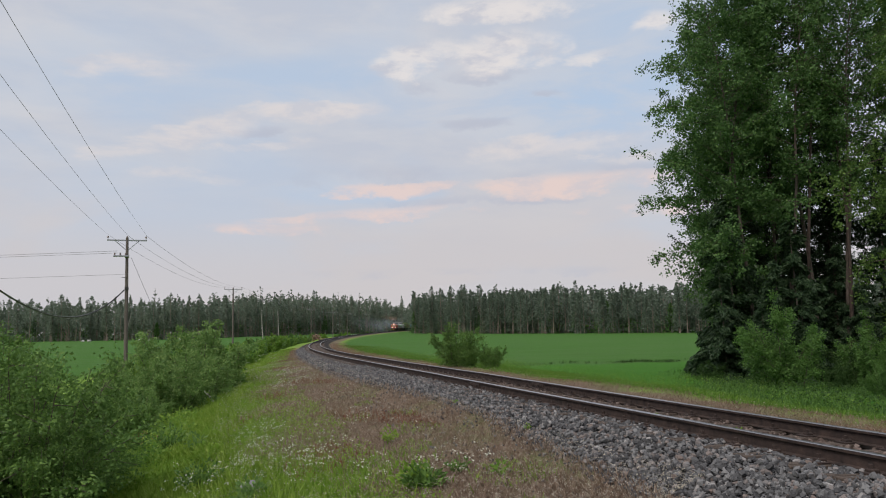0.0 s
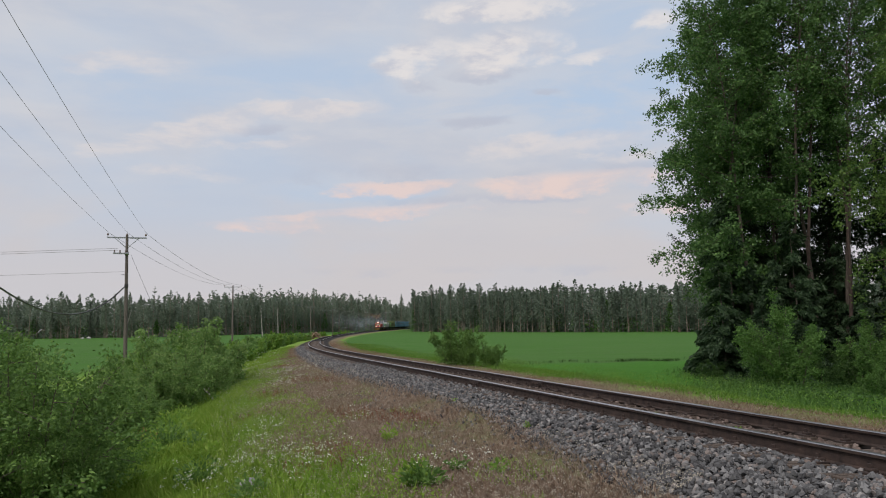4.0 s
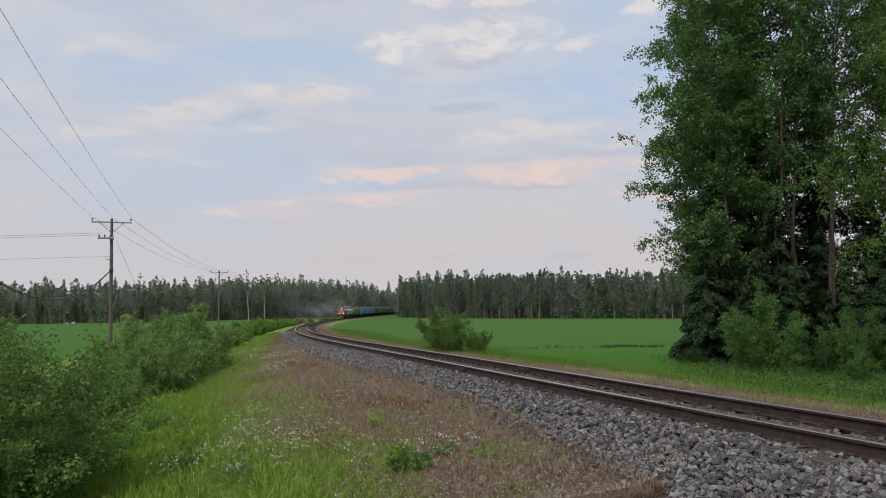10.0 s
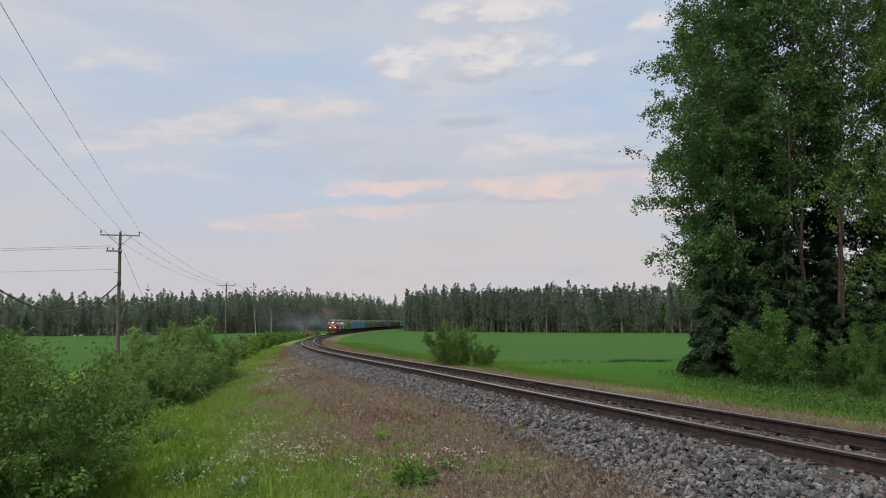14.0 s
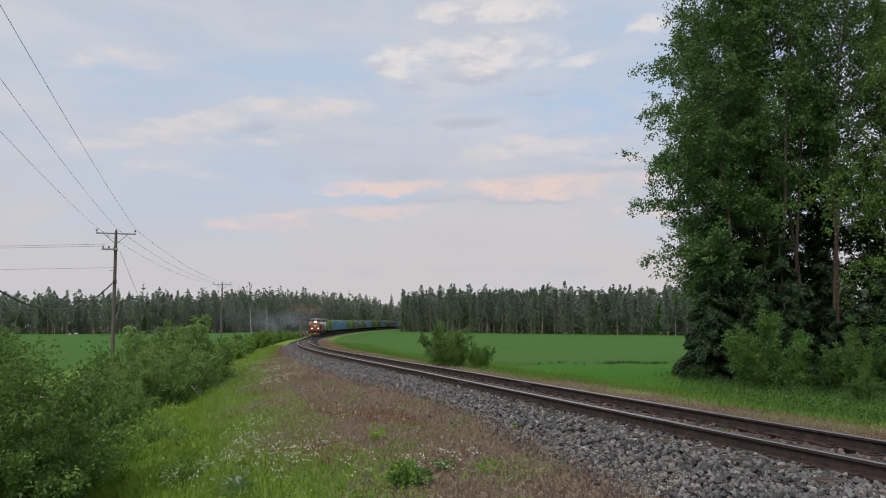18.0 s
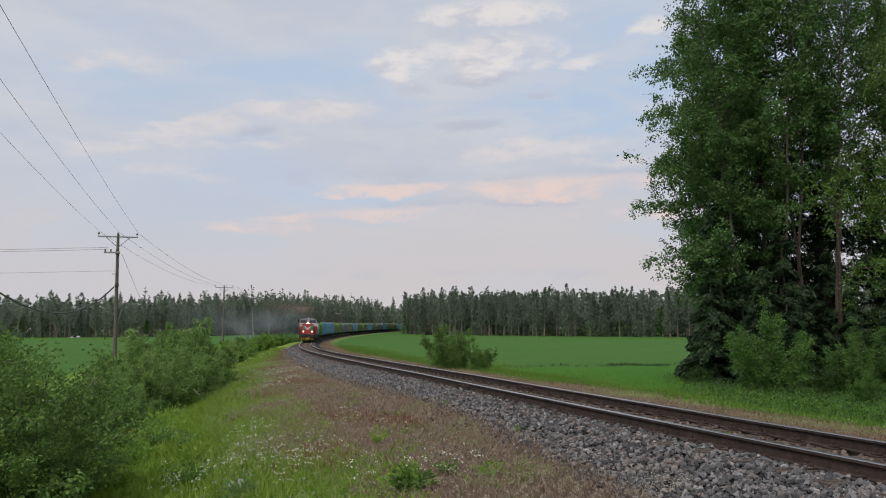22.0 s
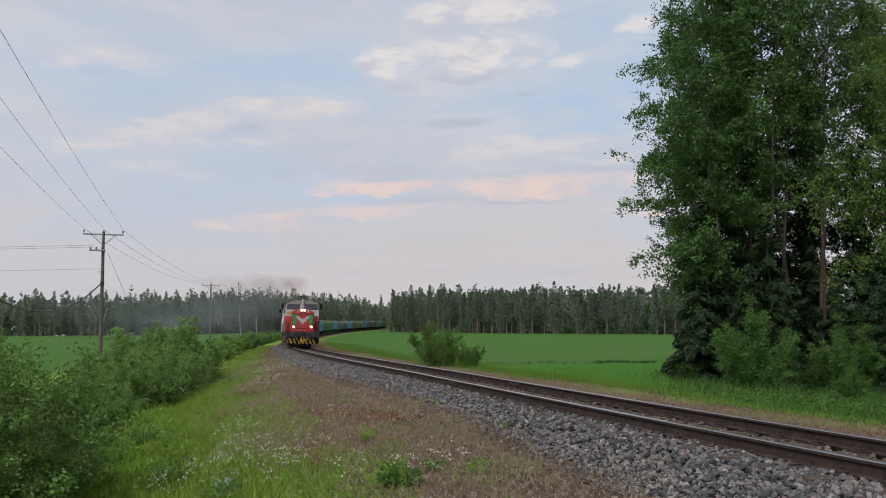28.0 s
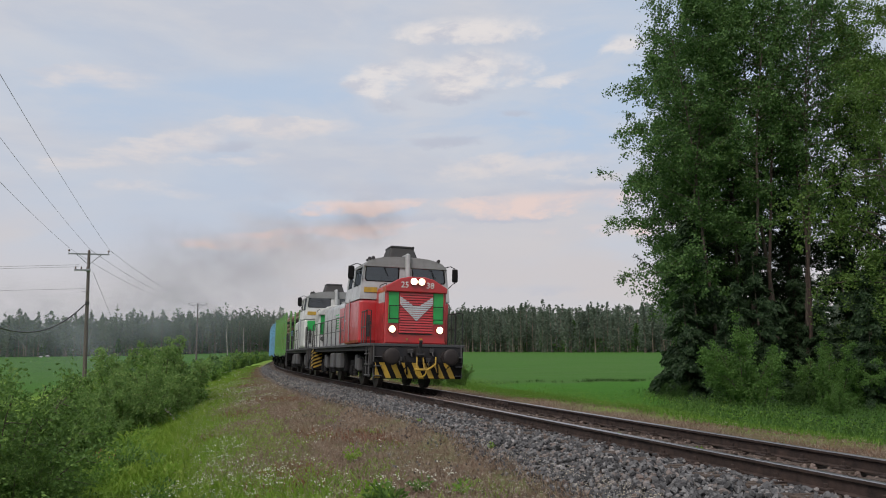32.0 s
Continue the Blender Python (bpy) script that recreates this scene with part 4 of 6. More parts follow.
for x, y, h, lean in ((-41.5, 186.5, 9.2, 0.02), (-45.2, 186.0, 8.6, -0.05), (-126, 292, 12.0, 0.25)):
    pts = curve_path((0, 0, -0.3), (lean, 0, 1), h, 0, 8, rsn, 0.015)
    tv, tf = tubes([(pts, np.linspace(0.16, 0.05, 9))], 6)
    ob = link_mesh("dead_tree", tv, tf, M_SNAG, smooth=True)
    ob.matrix_basis = plant(ob, x, y)
    tagged(ob, "grey barkless dead stem standing before the wood", "tree")


branch = curve_path((0, 0, -0.1), (-0.6, 0.1, 0.75), 1.5, 0.3, 6, rsn, 0.1)
fork = curve_path(branch[3], (0.2, -0.5, 0.8), 0.6, 0.2, 3, rsn, 0.1)
tv, tf = tubes([(branch, np.linspace(0.06, 0.02, 7)), (fork, np.linspace(0.03, 0.01, 4))], 6)
ob = link_mesh("dead_branch", tv, tf, M_SNAG, smooth=True)
ob.matrix_basis = plant(ob, -8.7, 28.4, 0, 0, 0.7)
tagged(ob, "pale barkless branch leaning on a willow bush", "branch")


# ---- the power line ----
def power_pole(x, y, top_z, yaw, label, switch=False, lean=0.0):
    """Wooden pole with a steel cross-arm, braces and three insulators. Faces along its line."""
    z0 = land_at(x, y)
    top = thing("power_pole", label, "power pole", "poles of the power line", place=pose(x, y, z0, 0, lean, yaw))
    h = top_z - z0
    b = B0()
    rod(b, (0, 0, -0.4), (0, 0, h * 0.5), 0.15, 12, 0.13)
    rod(b, (0, 0, h * 0.5 - 0.01), (0, 0, h), 0.13, 12, 0.095)
    part("post", b, M_POLE, top)
    b = B0()
    box(b, -1.38, 1.38, -0.05, 0.05, h - 0.24, h - 0.14, 0.01)
    arm = part("cross_arm", b, M_STEEL, top)
    for e in (-1, 1):
        b = B0()
        rod(b, (e * 0.85, 0, h - 0.2), (0, 0, h - 1.0), 0.025, 6)
        part("brace", b, M_STEEL, top)
    for ix in (-1.32, 0.0, 1.32):
        b = B0()
        rod(b, (ix, 0, h - 0.15), (ix, 0, h - 0.02), 0.02, 6)
        for k, r in enumerate((0.075, 0.085, 0.06)):
            rod(b, (ix, 0, h - 0.02 + k * 0.05), (ix, 0, h + 0.03 + k * 0.05), r, 12, r * 0.75)
        part("insulator", b, M_PORCELAIN, arm)
    if switch:
        b = B0()
        box(b, -0.95, 0.15, -0.30, -0.06, h - 1.45, h - 1.35, 0.01)
        box(b, -0.15, 0.15, -0.2, 0.2, h - 1.5, h - 1.3, 0.02)
        sw = part("switch_frame", b, M_STEEL, top, "steel switch frame on the pole")
        for k in range(3):
            b = B0()
            rod(b, (-0.85 + k * 0.38, -0.18, h - 1.36), (-0.85 + k * 0.38, -0.18, h - 1.15), 0.055, 10)
            part("insulator", b, M_PORCELAIN, sw)
        b = B0()
        rod(b, (0.0, -0.15, h - 3.0), (-0.35, -0.15, h - 3.0), 0.02, 6)
        part("wire_bracket", b, M_BLACK_STEEL, top)
        b = B0()
        box(b, -0.14, 0.14, -0.2, 0.2, h - 3.95, h - 3.7, 0.02)
        part("cable_clamp", b, M_BLACK_STEEL, top)
    return top


def B0():
    return bmesh.new()


M_CABLE = paint("bundled_cable_sheath", (0.035, 0.035, 0.037), 0.35, 0.1)
M_BLACK_STEEL = paint("dark_steel", (0.03, 0.03, 0.032), 0.6, 0.3)


def wire(name, label, a, b, sag, r, mat=None, steps=18, via=None):
    """A hanging wire from a to b."""
    a, b = np.array(a, float), np.array(b, float)
    t = np.linspace(0, 1, steps + 1)[:, None]
    if via is None:
        p = a + (b - a) * t
        p[:, 2] -= (4 * sag * t * (1 - t))[:, 0]
    else:
        c = 2 * np.array(via, float) - (a + b) / 2
        p = a * (1 - t) ** 2 + 2 * c * t * (1 - t) + b * t * t
    V, F = tubes([(p, np.full(len(p), r))], 5)
    return tagged(link_mesh(name, V, F, mat or M_WIRE, smooth=True), label, "cable", "wires of the power line")


POLES = [(-23.6, 55.15, 8.62), (-32.8, 115.4, 8.15), (-41.2, 231, 7.9), (-42.8, 287, 8.1), (-42.9, 332, 8.3), (-37.6, 368, 8.5), (-31, 404, 9.0)]
TOPS = []
for i, (x, y, z) in enumerate(POLES):
    xa, ya, _ = POLES[max(0, i - 1)]
    xb, yb, _ = POLES[min(len(POLES) - 1, i + 1)]
    yaw = math.degrees(math.atan2(yb - ya, xb - xa)) - 90
    if i == 0:
        yaw = 24.0
    power_pole(x, y, z - 0.12, yaw, "grey wooden power pole with a steel cross-arm" + (" and a switch" if i == 0 else ""), i == 0, -0.6 if i == 0 else 0.0)
    c, s_ = math.cos(math.radians(yaw)), math.sin(math.radians(yaw))
    TOPS.append([(x + c * k, y + s_ * k, z) for k in (-1.32, 0.0, 1.32)])
for i in range(len(TOPS) - 1):
    for k in range(3):
        wire("overhead_wire", "thin bare overhead wire between poles", TOPS[i][k], TOPS[i + 1][k], 0.9, 0.011 if i < 2 else 0.016)
for k, end in enumerate(((-6.2, -3.6, 9.6), (-4.2, -5.4, 9.7), (-2.4, -7.6, 9.8))):
    wire("overhead_wire", "thin bare overhead wire above the ditch", TOPS[0][k], end, 0.55, 0.0075)
for dz in (-1.1, -1.25):
    wire("overhead_wire", "thin branch wire leading off across the field", (-24.3, 54.9, 8.6 + dz), (-98, 62, 8.7 + dz), 0.15, 0.012)
wire("overhead_wire", "thin wire leading off across the field", (-23.8, 55.1, 5.75), (-98, 62, 5.6), 0.1, 0.010)
wire("guy_wire", "steel guy wire from the pole to the ground", (-23.4, 55.2, 7.0), (-21.0, 60.0, land_at(-21.0, 60.0)), 0.0, 0.012)
wire("bundled_cable", "thick black bundled cable sagging from the pole", (-23.8, 55.0, 4.55), (-21.6, 33.0, 4.7), 0, 0.05, M_CABLE, 24, (-24.3, 47.5, 2.45))


# ---- the train ----
M_RED = paint("red_paint", (0.43, 0.014, 0.019), 0.32, 0.4, coat=0.7)
M_GREY = paint("light_grey_paint", (0.43, 0.44, 0.455), 0.38, 0.5, coat=0.5)
M_ROOF = paint("dark_grey_roof_paint", (0.22, 0.225, 0.23), 0.55, 0.5)
M_COWL = paint("dark_cowl_paint", (0.035, 0.035, 0.038), 0.6, 0.4)
M_LGREEN = paint("green_panel_paint", (0.015, 0.33, 0.07), 0.38, 0.25, coat=0.4)
M_SILVER = paint("silver_emblem_paint", (0.50, 0.51, 0.54), 0.4, 0.2)
M_WHITE = paint("white_paint", (0.60, 0.61, 0.60), 0.38, 0.55, coat=0.4)
M_BLACK = paint("black_underframe_paint", (0.006, 0.006, 0.007), 0.8, 0.15, 0.0, 0.15)
M_DGREY = paint("frame_grey_paint", (0.018, 0.0185, 0.021), 0.7, 0.3, 0.0, 0.25)
M_DECK = paint("deck_grey_paint", (0.05, 0.053, 0.06), 0.6, 0.5)
M_BEAM = paint("dark_beam_paint", (0.012, 0.0125, 0.016), 0.7, 0.5)
M_BUFFER = paint("dark_buffer_steel", (0.018, 0.014, 0.015), 0.55, 0.4, 0.2)
M_BOX = paint("equipment_grey_paint", (0.085, 0.088, 0.094), 0.7, 0.7, 0.0, 0.2)
M_YELLOW = paint("warning_yellow_paint", (0.46, 0.29, 0.03), 0.5, 0.85)
M_STAKE_GREEN = paint("green_stake_paint", (0.125, 0.31, 0.075), 0.5, 0.6)
M_STAKE_BLUE = paint("blue_stake_paint", (0.13, 0.32, 0.48), 0.5, 0.6)
M_STAKE_VIOLET = paint("faded_blue_stake_paint", (0.16, 0.22, 0.38), 0.55, 0.5)
M_TYRE = paint("worn_wheel_steel", (0.05, 0.042, 0.04), 0.5, 0.6, 0.6)
M_LOG = bark("debarked_logs", (0.09, 0.06, 0.045), (0.34, 0.25, 0.17), (2, 8, 8))
m, n = material("window_glass")
M_GLASS = m
n.add("OutputMaterial", {"Surface": n.add("MixShader", {0: 0.10, 1: n.add("BsdfTransparent", {"Color": (0.28, 0.33, 0.33, 1)}).outputs[0], 2: n.add("BsdfGlossy", {"Color": (0.9, 0.95, 1, 1), "Roughness": 0.03}).outputs[0]}).outputs[0]})
m, n = material("lit_lamp")
M_LAMP = m
n.add("OutputMaterial", {"Surface": n.add("Emission", {"Color": (1.0, 0.80, 0.52, 1), "Strength": 16.0}).outputs[0]})
m, n = material("lit_lamp_warm")
M_LAMP_LOW = m
n.add("OutputMaterial", {"Surface": n.add("Emission", {"Color": (1.0, 0.80, 0.56, 1), "Strength": 10.0}).outputs[0]})

# Added glow that imitates the halo round a lit lamp.
m, n = material("lit_reflector")
M_LAMP_HALO = m
n.add("OutputMaterial", {"Surface": n.add("Emission", {"Color": (1.0, 0.70, 0.45, 1), "Strength": 4.5}).outputs[0]})


def extrude(bm, poly, x0, x1, bevel=0.0):
    """A solid whose cross-section (y, z) runs from x0 to x1."""
    a = [bm.verts.new((x0, y, z)) for y, z in poly]
    b = [bm.verts.new((x1, y, z)) for y, z in poly]
    k = len(poly)
    fs = [bm.faces.new(a[::-1]), bm.faces.new(b)]
    fs += [bm.faces.new((a[i], a[(i + 1) % k], b[(i + 1) % k], b[i])) for i in range(k)]
    if bevel:
        bmesh.ops.bevel(bm, geom=[e for f in fs[:2] for e in f.edges], offset=bevel, segments=2, affect="EDGES", profile=0.5)
    bmesh.ops.recalc_face_normals(bm, faces=bm.faces[:])
    return bm


def plate(bm, poly, x, thick):
    """A flat plate across the front: outline (y, z) at x."""
    return extrude(bm, poly, x, x + thick)


def arch(half, z0, z1, z2, rows=9):
    """Cross-section with upright sides and a bowed top."""
    top = [(half * math.cos(a), z1 + (z2 - z1) * math.sin(a)) for a in [math.pi * i / rows for i in range(rows + 1)]]
    return [(half, z0)] + top + [(-half, z0)]


def dome(half, z0, z1, rows=18):
    """Cross-section of a cab roof: tight shoulders and a bowed middle."""
    out = [(half, z0 - 0.02)]
    for i in range(rows + 1):
        a = math.pi * i / rows
        c, s = math.cos(a), math.sin(a)
        out.append((half * math.copysign(abs(c) ** 0.8, c), z0 + (z1 - z0) * s ** 1.0))
    return out + [(-half, z0 - 0.02)]


def eye_ring(bm, x0, x1, y0, y1, z0, z1, r, w):
    """A window surround of depth x0..x1 that fills y0..y1, z0..z1 down to an opening with round corners."""
    inner, outer = [], []
    for cy, cz, oy, oz, a0 in ((y1 - w - r, z1 - w - r, y1, z1, 0), (y0 + w + r, z1 - w - r, y0, z1, 90), (y0 + w + r, z0 + w + r, y0, z0, 180), (y1 - w - r, z0 + w + r, y1, z0, 270)):
        for k in range(6):
            a = math.radians(a0 + 18 * k)
            inner.append((cy + r * math.cos(a), cz + r * math.sin(a)))
            outer.append((oy, oz))
    n = len(inner)
    rows = []
    for x in (x0, x1):
        ring = [bm.verts.new((x, y, z)) for y, z in inner]
        edge = [bm.verts.new((x, *outer[6 * i])) for i in range(4)]
        rows.append((ring, edge))
        for i in range(n):
            j = (i + 1) % n
            a, b = edge[i // 6], edge[j // 6]
            bm.faces.new((ring[i], ring[j], a) if a is b else (ring[i], ring[j], b, a))
    (ra, ea), (rb_, eb) = rows
    for i in range(n):
        bm.faces.new((ra[i], ra[(i + 1) % n], rb_[(i + 1) % n], rb_[i]))
    for i in range(4):
        bm.faces.new((ea[i], ea[(i + 1) % 4], eb[(i + 1) % 4], eb[i]))
    bmesh.ops.recalc_face_normals(bm, faces=bm.faces[:])
    return bm


def B():
    return bmesh.new()


def lamp(parent, x, y, z, r, mat):
    b = B()
    bmesh.ops.create_cone(b, cap_ends=True, segments=20, radius1=r * 1.25, radius2=r * 1.35, depth=0.10, matrix=pose(x - 0.02, y, z, 0, 90, 0))
    h = part("headlight", b, M_DGREY, parent, "lit headlight in a dark ring")
    b = B()
    bmesh.ops.create_uvsphere(b, u_segments=16, v_segments=8, radius=r * 0.78, matrix=pose(x + 0.036, y, z) @ Matrix.Diagonal((0.4, 1, 1, 1)))
    part("lens", b, mat, h, "glowing lamp lens")
    # disc behind the lens that carries the painted halo
    b = B()
    bmesh.ops.create_cone(b, cap_ends=True, segments=20, radius1=r * 1.22, radius2=r * 1.22, depth=0.02, matrix=pose(x + 0.036, y, z, 0, 90, 0))
    part("reflector", b, M_LAMP_HALO if mat in (M_LAMP, M_LAMP_LOW) else mat, h, "warm lit reflector round the lens")


def wheelset(parent, x, r, name="wheelset"):
    b = B()
    rod(b, (0, -0.95, 0), (0, 0.95, 0), 0.085, 10)
    ws = part(name, b, M_TYRE, parent)
    ws.location = (x, 0, r)
    for y in (-0.798, 0.798):
        b = B()
        sgn = 1 if y > 0 else -1
        rod(b, (0, y - 0.065, 0), (0, y + 0.065, 0), r, 28)
        rod(b, (0, y - sgn * 0.065, 0), (0, y - sgn * 0.095, 0), r + 0.028, 28)
        for k in range(6):
            a = k * math.pi / 3
            rod(b, (r * 0.6 * math.cos(a), y - 0.075, r * 0.6 * math.sin(a)), (r * 0.6 * math.cos(a), y + 0.075, r * 0.6 * math.sin(a)), 0.07, 8)
        part("wheel", b, M_TYRE, ws)
    return ws


def letters(text, size, place, mat, parent, label):
    cu = bpy.data.curves.new("lettering", "FONT")
    cu.body, cu.size, cu.extrude, cu.align_x, cu.align_y = text, size, 0.004, "CENTER", "CENTER"
    cu.resolution_u, cu.offset = 3, 0.002
    tmp = new("lettering", cu)
    me = bpy.data.meshes.new_from_object(tmp)
    bpy.data.objects.remove(tmp)
    me.materials.append(mat)
    ob = new("lettering", me)
    ob.parent, ob.matrix_basis = parent, place
    return tagged(ob, label)


def bogie(parent, x, name="bogie"):
    b = B()
    for y in (-1.08, 1.08):
        box(b, -1.75, 1.75, y - 0.07, y + 0.07, 0.62, 0.86, 0.03)
    box(b, -0.3, 0.3, -1.1, 1.1, 0.55, 0.85, 0.03)
    bg = part(name, b, M_BLACK, parent)
    bg.location = (x, 0, 0)
    for ax in (-1.1, 1.1):
        for y in (-1.14, 1.14):
            b = B()
            box(b, ax - 0.19, ax + 0.19, y - 0.12, y + 0.12, 0.32, 0.68, 0.04)
            rod(b, (ax, y - 0.14 if y < 0 else y + 0.10, 0.5), (ax, y - 0.10 if y < 0 else y + 0.14, 0.5), 0.11, 12)
            part("axle_box", b, M_BLACK, bg)
            for dx in (-0.33, 0.33):
                b = B()
                for k in range(6):
                    bmesh.ops.create_cone(b, cap_ends=True, segments=12, radius1=0.085, radius2=0.085, depth=0.032, matrix=pose(ax + dx, y, 0.36 + k * 0.055))
                part("spring", b, M_DGREY, bg)
    for y in (-1.2, 1.2):
        b = B()
        box(b, -0.28, 0.05, y - 0.09, y + 0.09, 0.55, 1.05, 0.05)
        box(b, 0.12, 0.34, y - 0.09, y + 0.09, 0.50, 0.95, 0.05)
        part("brake_cylinder", b, M_BOX, bg)
    sets = [wheelset(bg, ax, 0.5) for ax in (-1.1, 1.1)]
    return bg, sets


def stripes(parent, x, y0, y1, z0, z1, count, lean, thick=0.012):
    """Slanting yellow bands on a plate across the front, clipped to it."""
    step = (y1 - y0) / count
    for k in range(count):
        ya = y0 + k * step
        b = B()
        yb = ya + step * 0.5
        plate(b, [(ya, z0), (yb, z0), (min(max(yb + lean, y0), y1), z1), (min(max(ya + lean, y0), y1), z1)], x, thick)
        part("warning_stripe", b, M_YELLOW, parent, "yellow warning stripe")


def loco(name, label, low, high, hood, accent, front_end):
    """A centre-cab diesel locomotive; x forward, rails at z = 0. Returns it and its wheelsets."""
    top = thing(name, label, "locomotive", "locomotives of the train")
    b = B()
    box(b, -6.3, 6.3, -1.42, 1.42, 1.16, 1.30, 0.02)
    box(b, -6.2, 6.2, -0.55, 0.55, 0.85, 1.16, 0.03)
    part("underframe", b, M_DGREY, top)
    b = B()
    box(b, -6.42, 6.42, -1.5, 1.5, 1.30, 1.385, 0.012)
    part("deck", b, M_DECK, top)
    for e in (1, -1):
        b = B()
        x0, x1 = sorted((e * 6.22, e * 6.40))
        box(b, x0, x1, -1.46, 1.46, 0.74, 1.31, 0.03)
        part("buffer_beam", b, M_BEAM, top)
        for y in (-0.915, 0.915):
            b = B()
            rod(b, (e * 6.36, y, 1.0), (e * 6.8, y, 1.0), 0.12, 14)
            rod(b, (e * 6.36, y, 1.0), (e * 6.48, y, 1.0), 0.19, 14)
            bmesh.ops.create_uvsphere(b, u_segments=18, v_segments=10, radius=0.25, matrix=pose(e * 6.84, y, 1.0) @ Matrix.Diagonal((0.3, 1, 1, 1)))
            part("buffer", b, M_BUFFER, top)
        b = B()
        box(b, *sorted((e * 6.38, e * 6.68)), -0.07, 0.07, 0.98, 1.28, 0.03)
        rod(b, (e * 6.62, 0, 1.22), (e * 6.72, 0, 1.48), 0.05, 8)
        rod(b, (e * 6.66, -0.12, 1.05), (e * 6.66, 0.12, 1.05), 0.05, 8)
        part("coupling_hook", b, M_DGREY, top)
        b = B()
        for y in (-0.09, 0.09):
            rod(b, (e * 6.62, y, 1.05), (e * 6.74, y * 1.3, 0.62), 0.024, 8)
        rod(b, (e * 6.74, -0.2, 0.62), (e * 6.74, 0.2, 0.62), 0.035, 8)
        for k in range(8):
            a = math.pi * k / 7
            rod(b, (e * 6.75, -0.17 * math.cos(a), 0.60 - 0.2 * math.sin(a)), (e * 6.75, -0.17 * math.cos(a + 0.45), 0.60 - 0.2 * math.sin(a + 0.45)), 0.022, 6)
        rod(b, (e * 6.75, 0.2, 0.62), (e * 6.75, 0.46, 0.78), 0.028, 8)
        rod(b, (e * 6.75, 0.46, 0.78), (e * 6.70, 0.48, 1.0), 0.022, 8)
        part("screw_coupling", b, M_YELLOW, top, "yellow screw coupling")
        for y in (-0.42, 0.55):
            b = B()
            pts = [(e * 6.42, y, 1.0), (e * 6.58, y, 0.78), (e * 6.60, y + 0.03, 0.55), (e * 6.52, y + 0.06, 0.48)]
            for p, q in zip(pts, pts[1:]):
                rod(b, p, q, 0.028, 6)
            part("brake_hose", b, M_BLACK, top)
        for y, z, w2 in ((-0.62, 0.92, 0.11), (0.3, 0.9, 0.08), (-0.25, 1.16, 0.09), (0.42, 1.18, 0.07)):
            b = B()
            box(b, *sorted((e * 6.40, e * 6.50)), y - w2, y + w2, z - 0.06, z + 0.07, 0.015)
            rod(b, (e * 6.46, y, z), (e * 6.56, y + 0.02, z - 0.16), 0.022, 6)
            part("cable_socket", b, M_COWL, top)
        for y in (-0.6, 0.2, 0.72):
            b = B()
            pts = [(e * 6.42, y, 0.98), (e * 6.54, y + 0.03, 0.80), (e * 6.58, y + 0.12, 0.62), (e * 6.52, y + 0.24, 0.72), (e * 6.46, y + 0.28, 0.88)]
            for p, q in zip(pts, pts[1:]):
                rod(b, p, q, 0.018, 6)
            part("brake_hose", b, M_BLACK, top)
        for y in (-1.38, 1.38):
            b = B()
            rod(b, (e * 6.44, y, 1.36), (e * 6.44, y, 0.35), 0.02, 6)
            for z in (0.42, 0.70, 0.98):
                box(b, *sorted((e * 6.38, e * 6.60)), min(y, y * 0.84), max(y, y * 0.84), z, z + 0.025, 0.004)
            part("front_step", b, M_BOX, top)
        b = B()
        plate(b, [(-1.42, 0.84), (-1.36, 0.34), (1.36, 0.34), (1.42, 0.84)], min(e * 6.44, e * 6.47), 0.03)
        box(b, *sorted((e * 6.2, e * 6.44)), -1.3, 1.3, 0.62, 0.74)
        plough = part("snow_plough", b, M_BLACK, top, "black plough plate with yellow stripes")
        stripes(plough, e * 6.478 - (0.012 if e < 0 else 0), -1.34, 1.34, 0.36, 0.82, 8, -0.22 * e)
        for y in (-1.42, 1.42):                       # steps at the corners
            b = B()
            for z in (0.42, 0.74, 1.05):
                box(b, *sorted((e * 5.72, e * 6.18)), min(y, y * 1.07), max(y, y * 1.07) + (0.0), z, z + 0.03, 0.006)
            for x in (e * 5.74, e * 6.16):
                rod(b, (x, y * 1.03, 0.40), (x, y * 1.03, 1.34), 0.018, 6)
            part("step_ladder", b, M_BOX, top)
            b = B()
            rod(b, (e * 5.65, y * 1.03, 1.38), (e * 5.65, y * 1.03, 2.42), 0.016, 8)
            part("grab_rail", b, M_DGREY, top)
            b = B()
            rod(b, (e * 6.3, y * 1.03, 1.38), (e * 6.3, y * 1.03, 2.36), 0.016, 8)
            rod(b, (e * 6.3, y * 1.03, 2.36), (e * 5.65, y * 1.03, 2.42), 0.014, 8)
            part("grab_rail", b, M_DGREY, top)
    # striped guards hung beside the rear steps
    for y in (-1.45, 1.45):
        b = B()
        box(b, -6.36, -5.6, y - 0.02, y + 0.02, 0.45, 1.32, 0.008)
        guard = part("step_guard", b, M_BLACK, top, "black guard plate with yellow stripes")
        for k in range(5):
            b = B()
            out = -0.032 if y < 0 else 0.022
            z = 0.48 + k * 0.16
            vs = [b.verts.new(v) for v in ((-6.34, y + out, z), (-5.62, y + out, z + 0.14), (-5.62, y + out, z + 0.205), (-6.34, y + out, z + 0.065))]
            vt = [b.verts.new((v.co.x, v.co.y + 0.01, v.co.z)) for v in vs]
            b.faces.new(vs[::-1]), b.faces.new(vt)
            for i in range(4):
                b.faces.new((vs[i], vs[(i + 1) % 4], vt[(i + 1) % 4], vt[i]))
            part("warning_stripe", b, M_YELLOW, guard, "yellow warning stripe")

    for y in (-1.30, 1.30):                           # and across the step wells
        b = B()
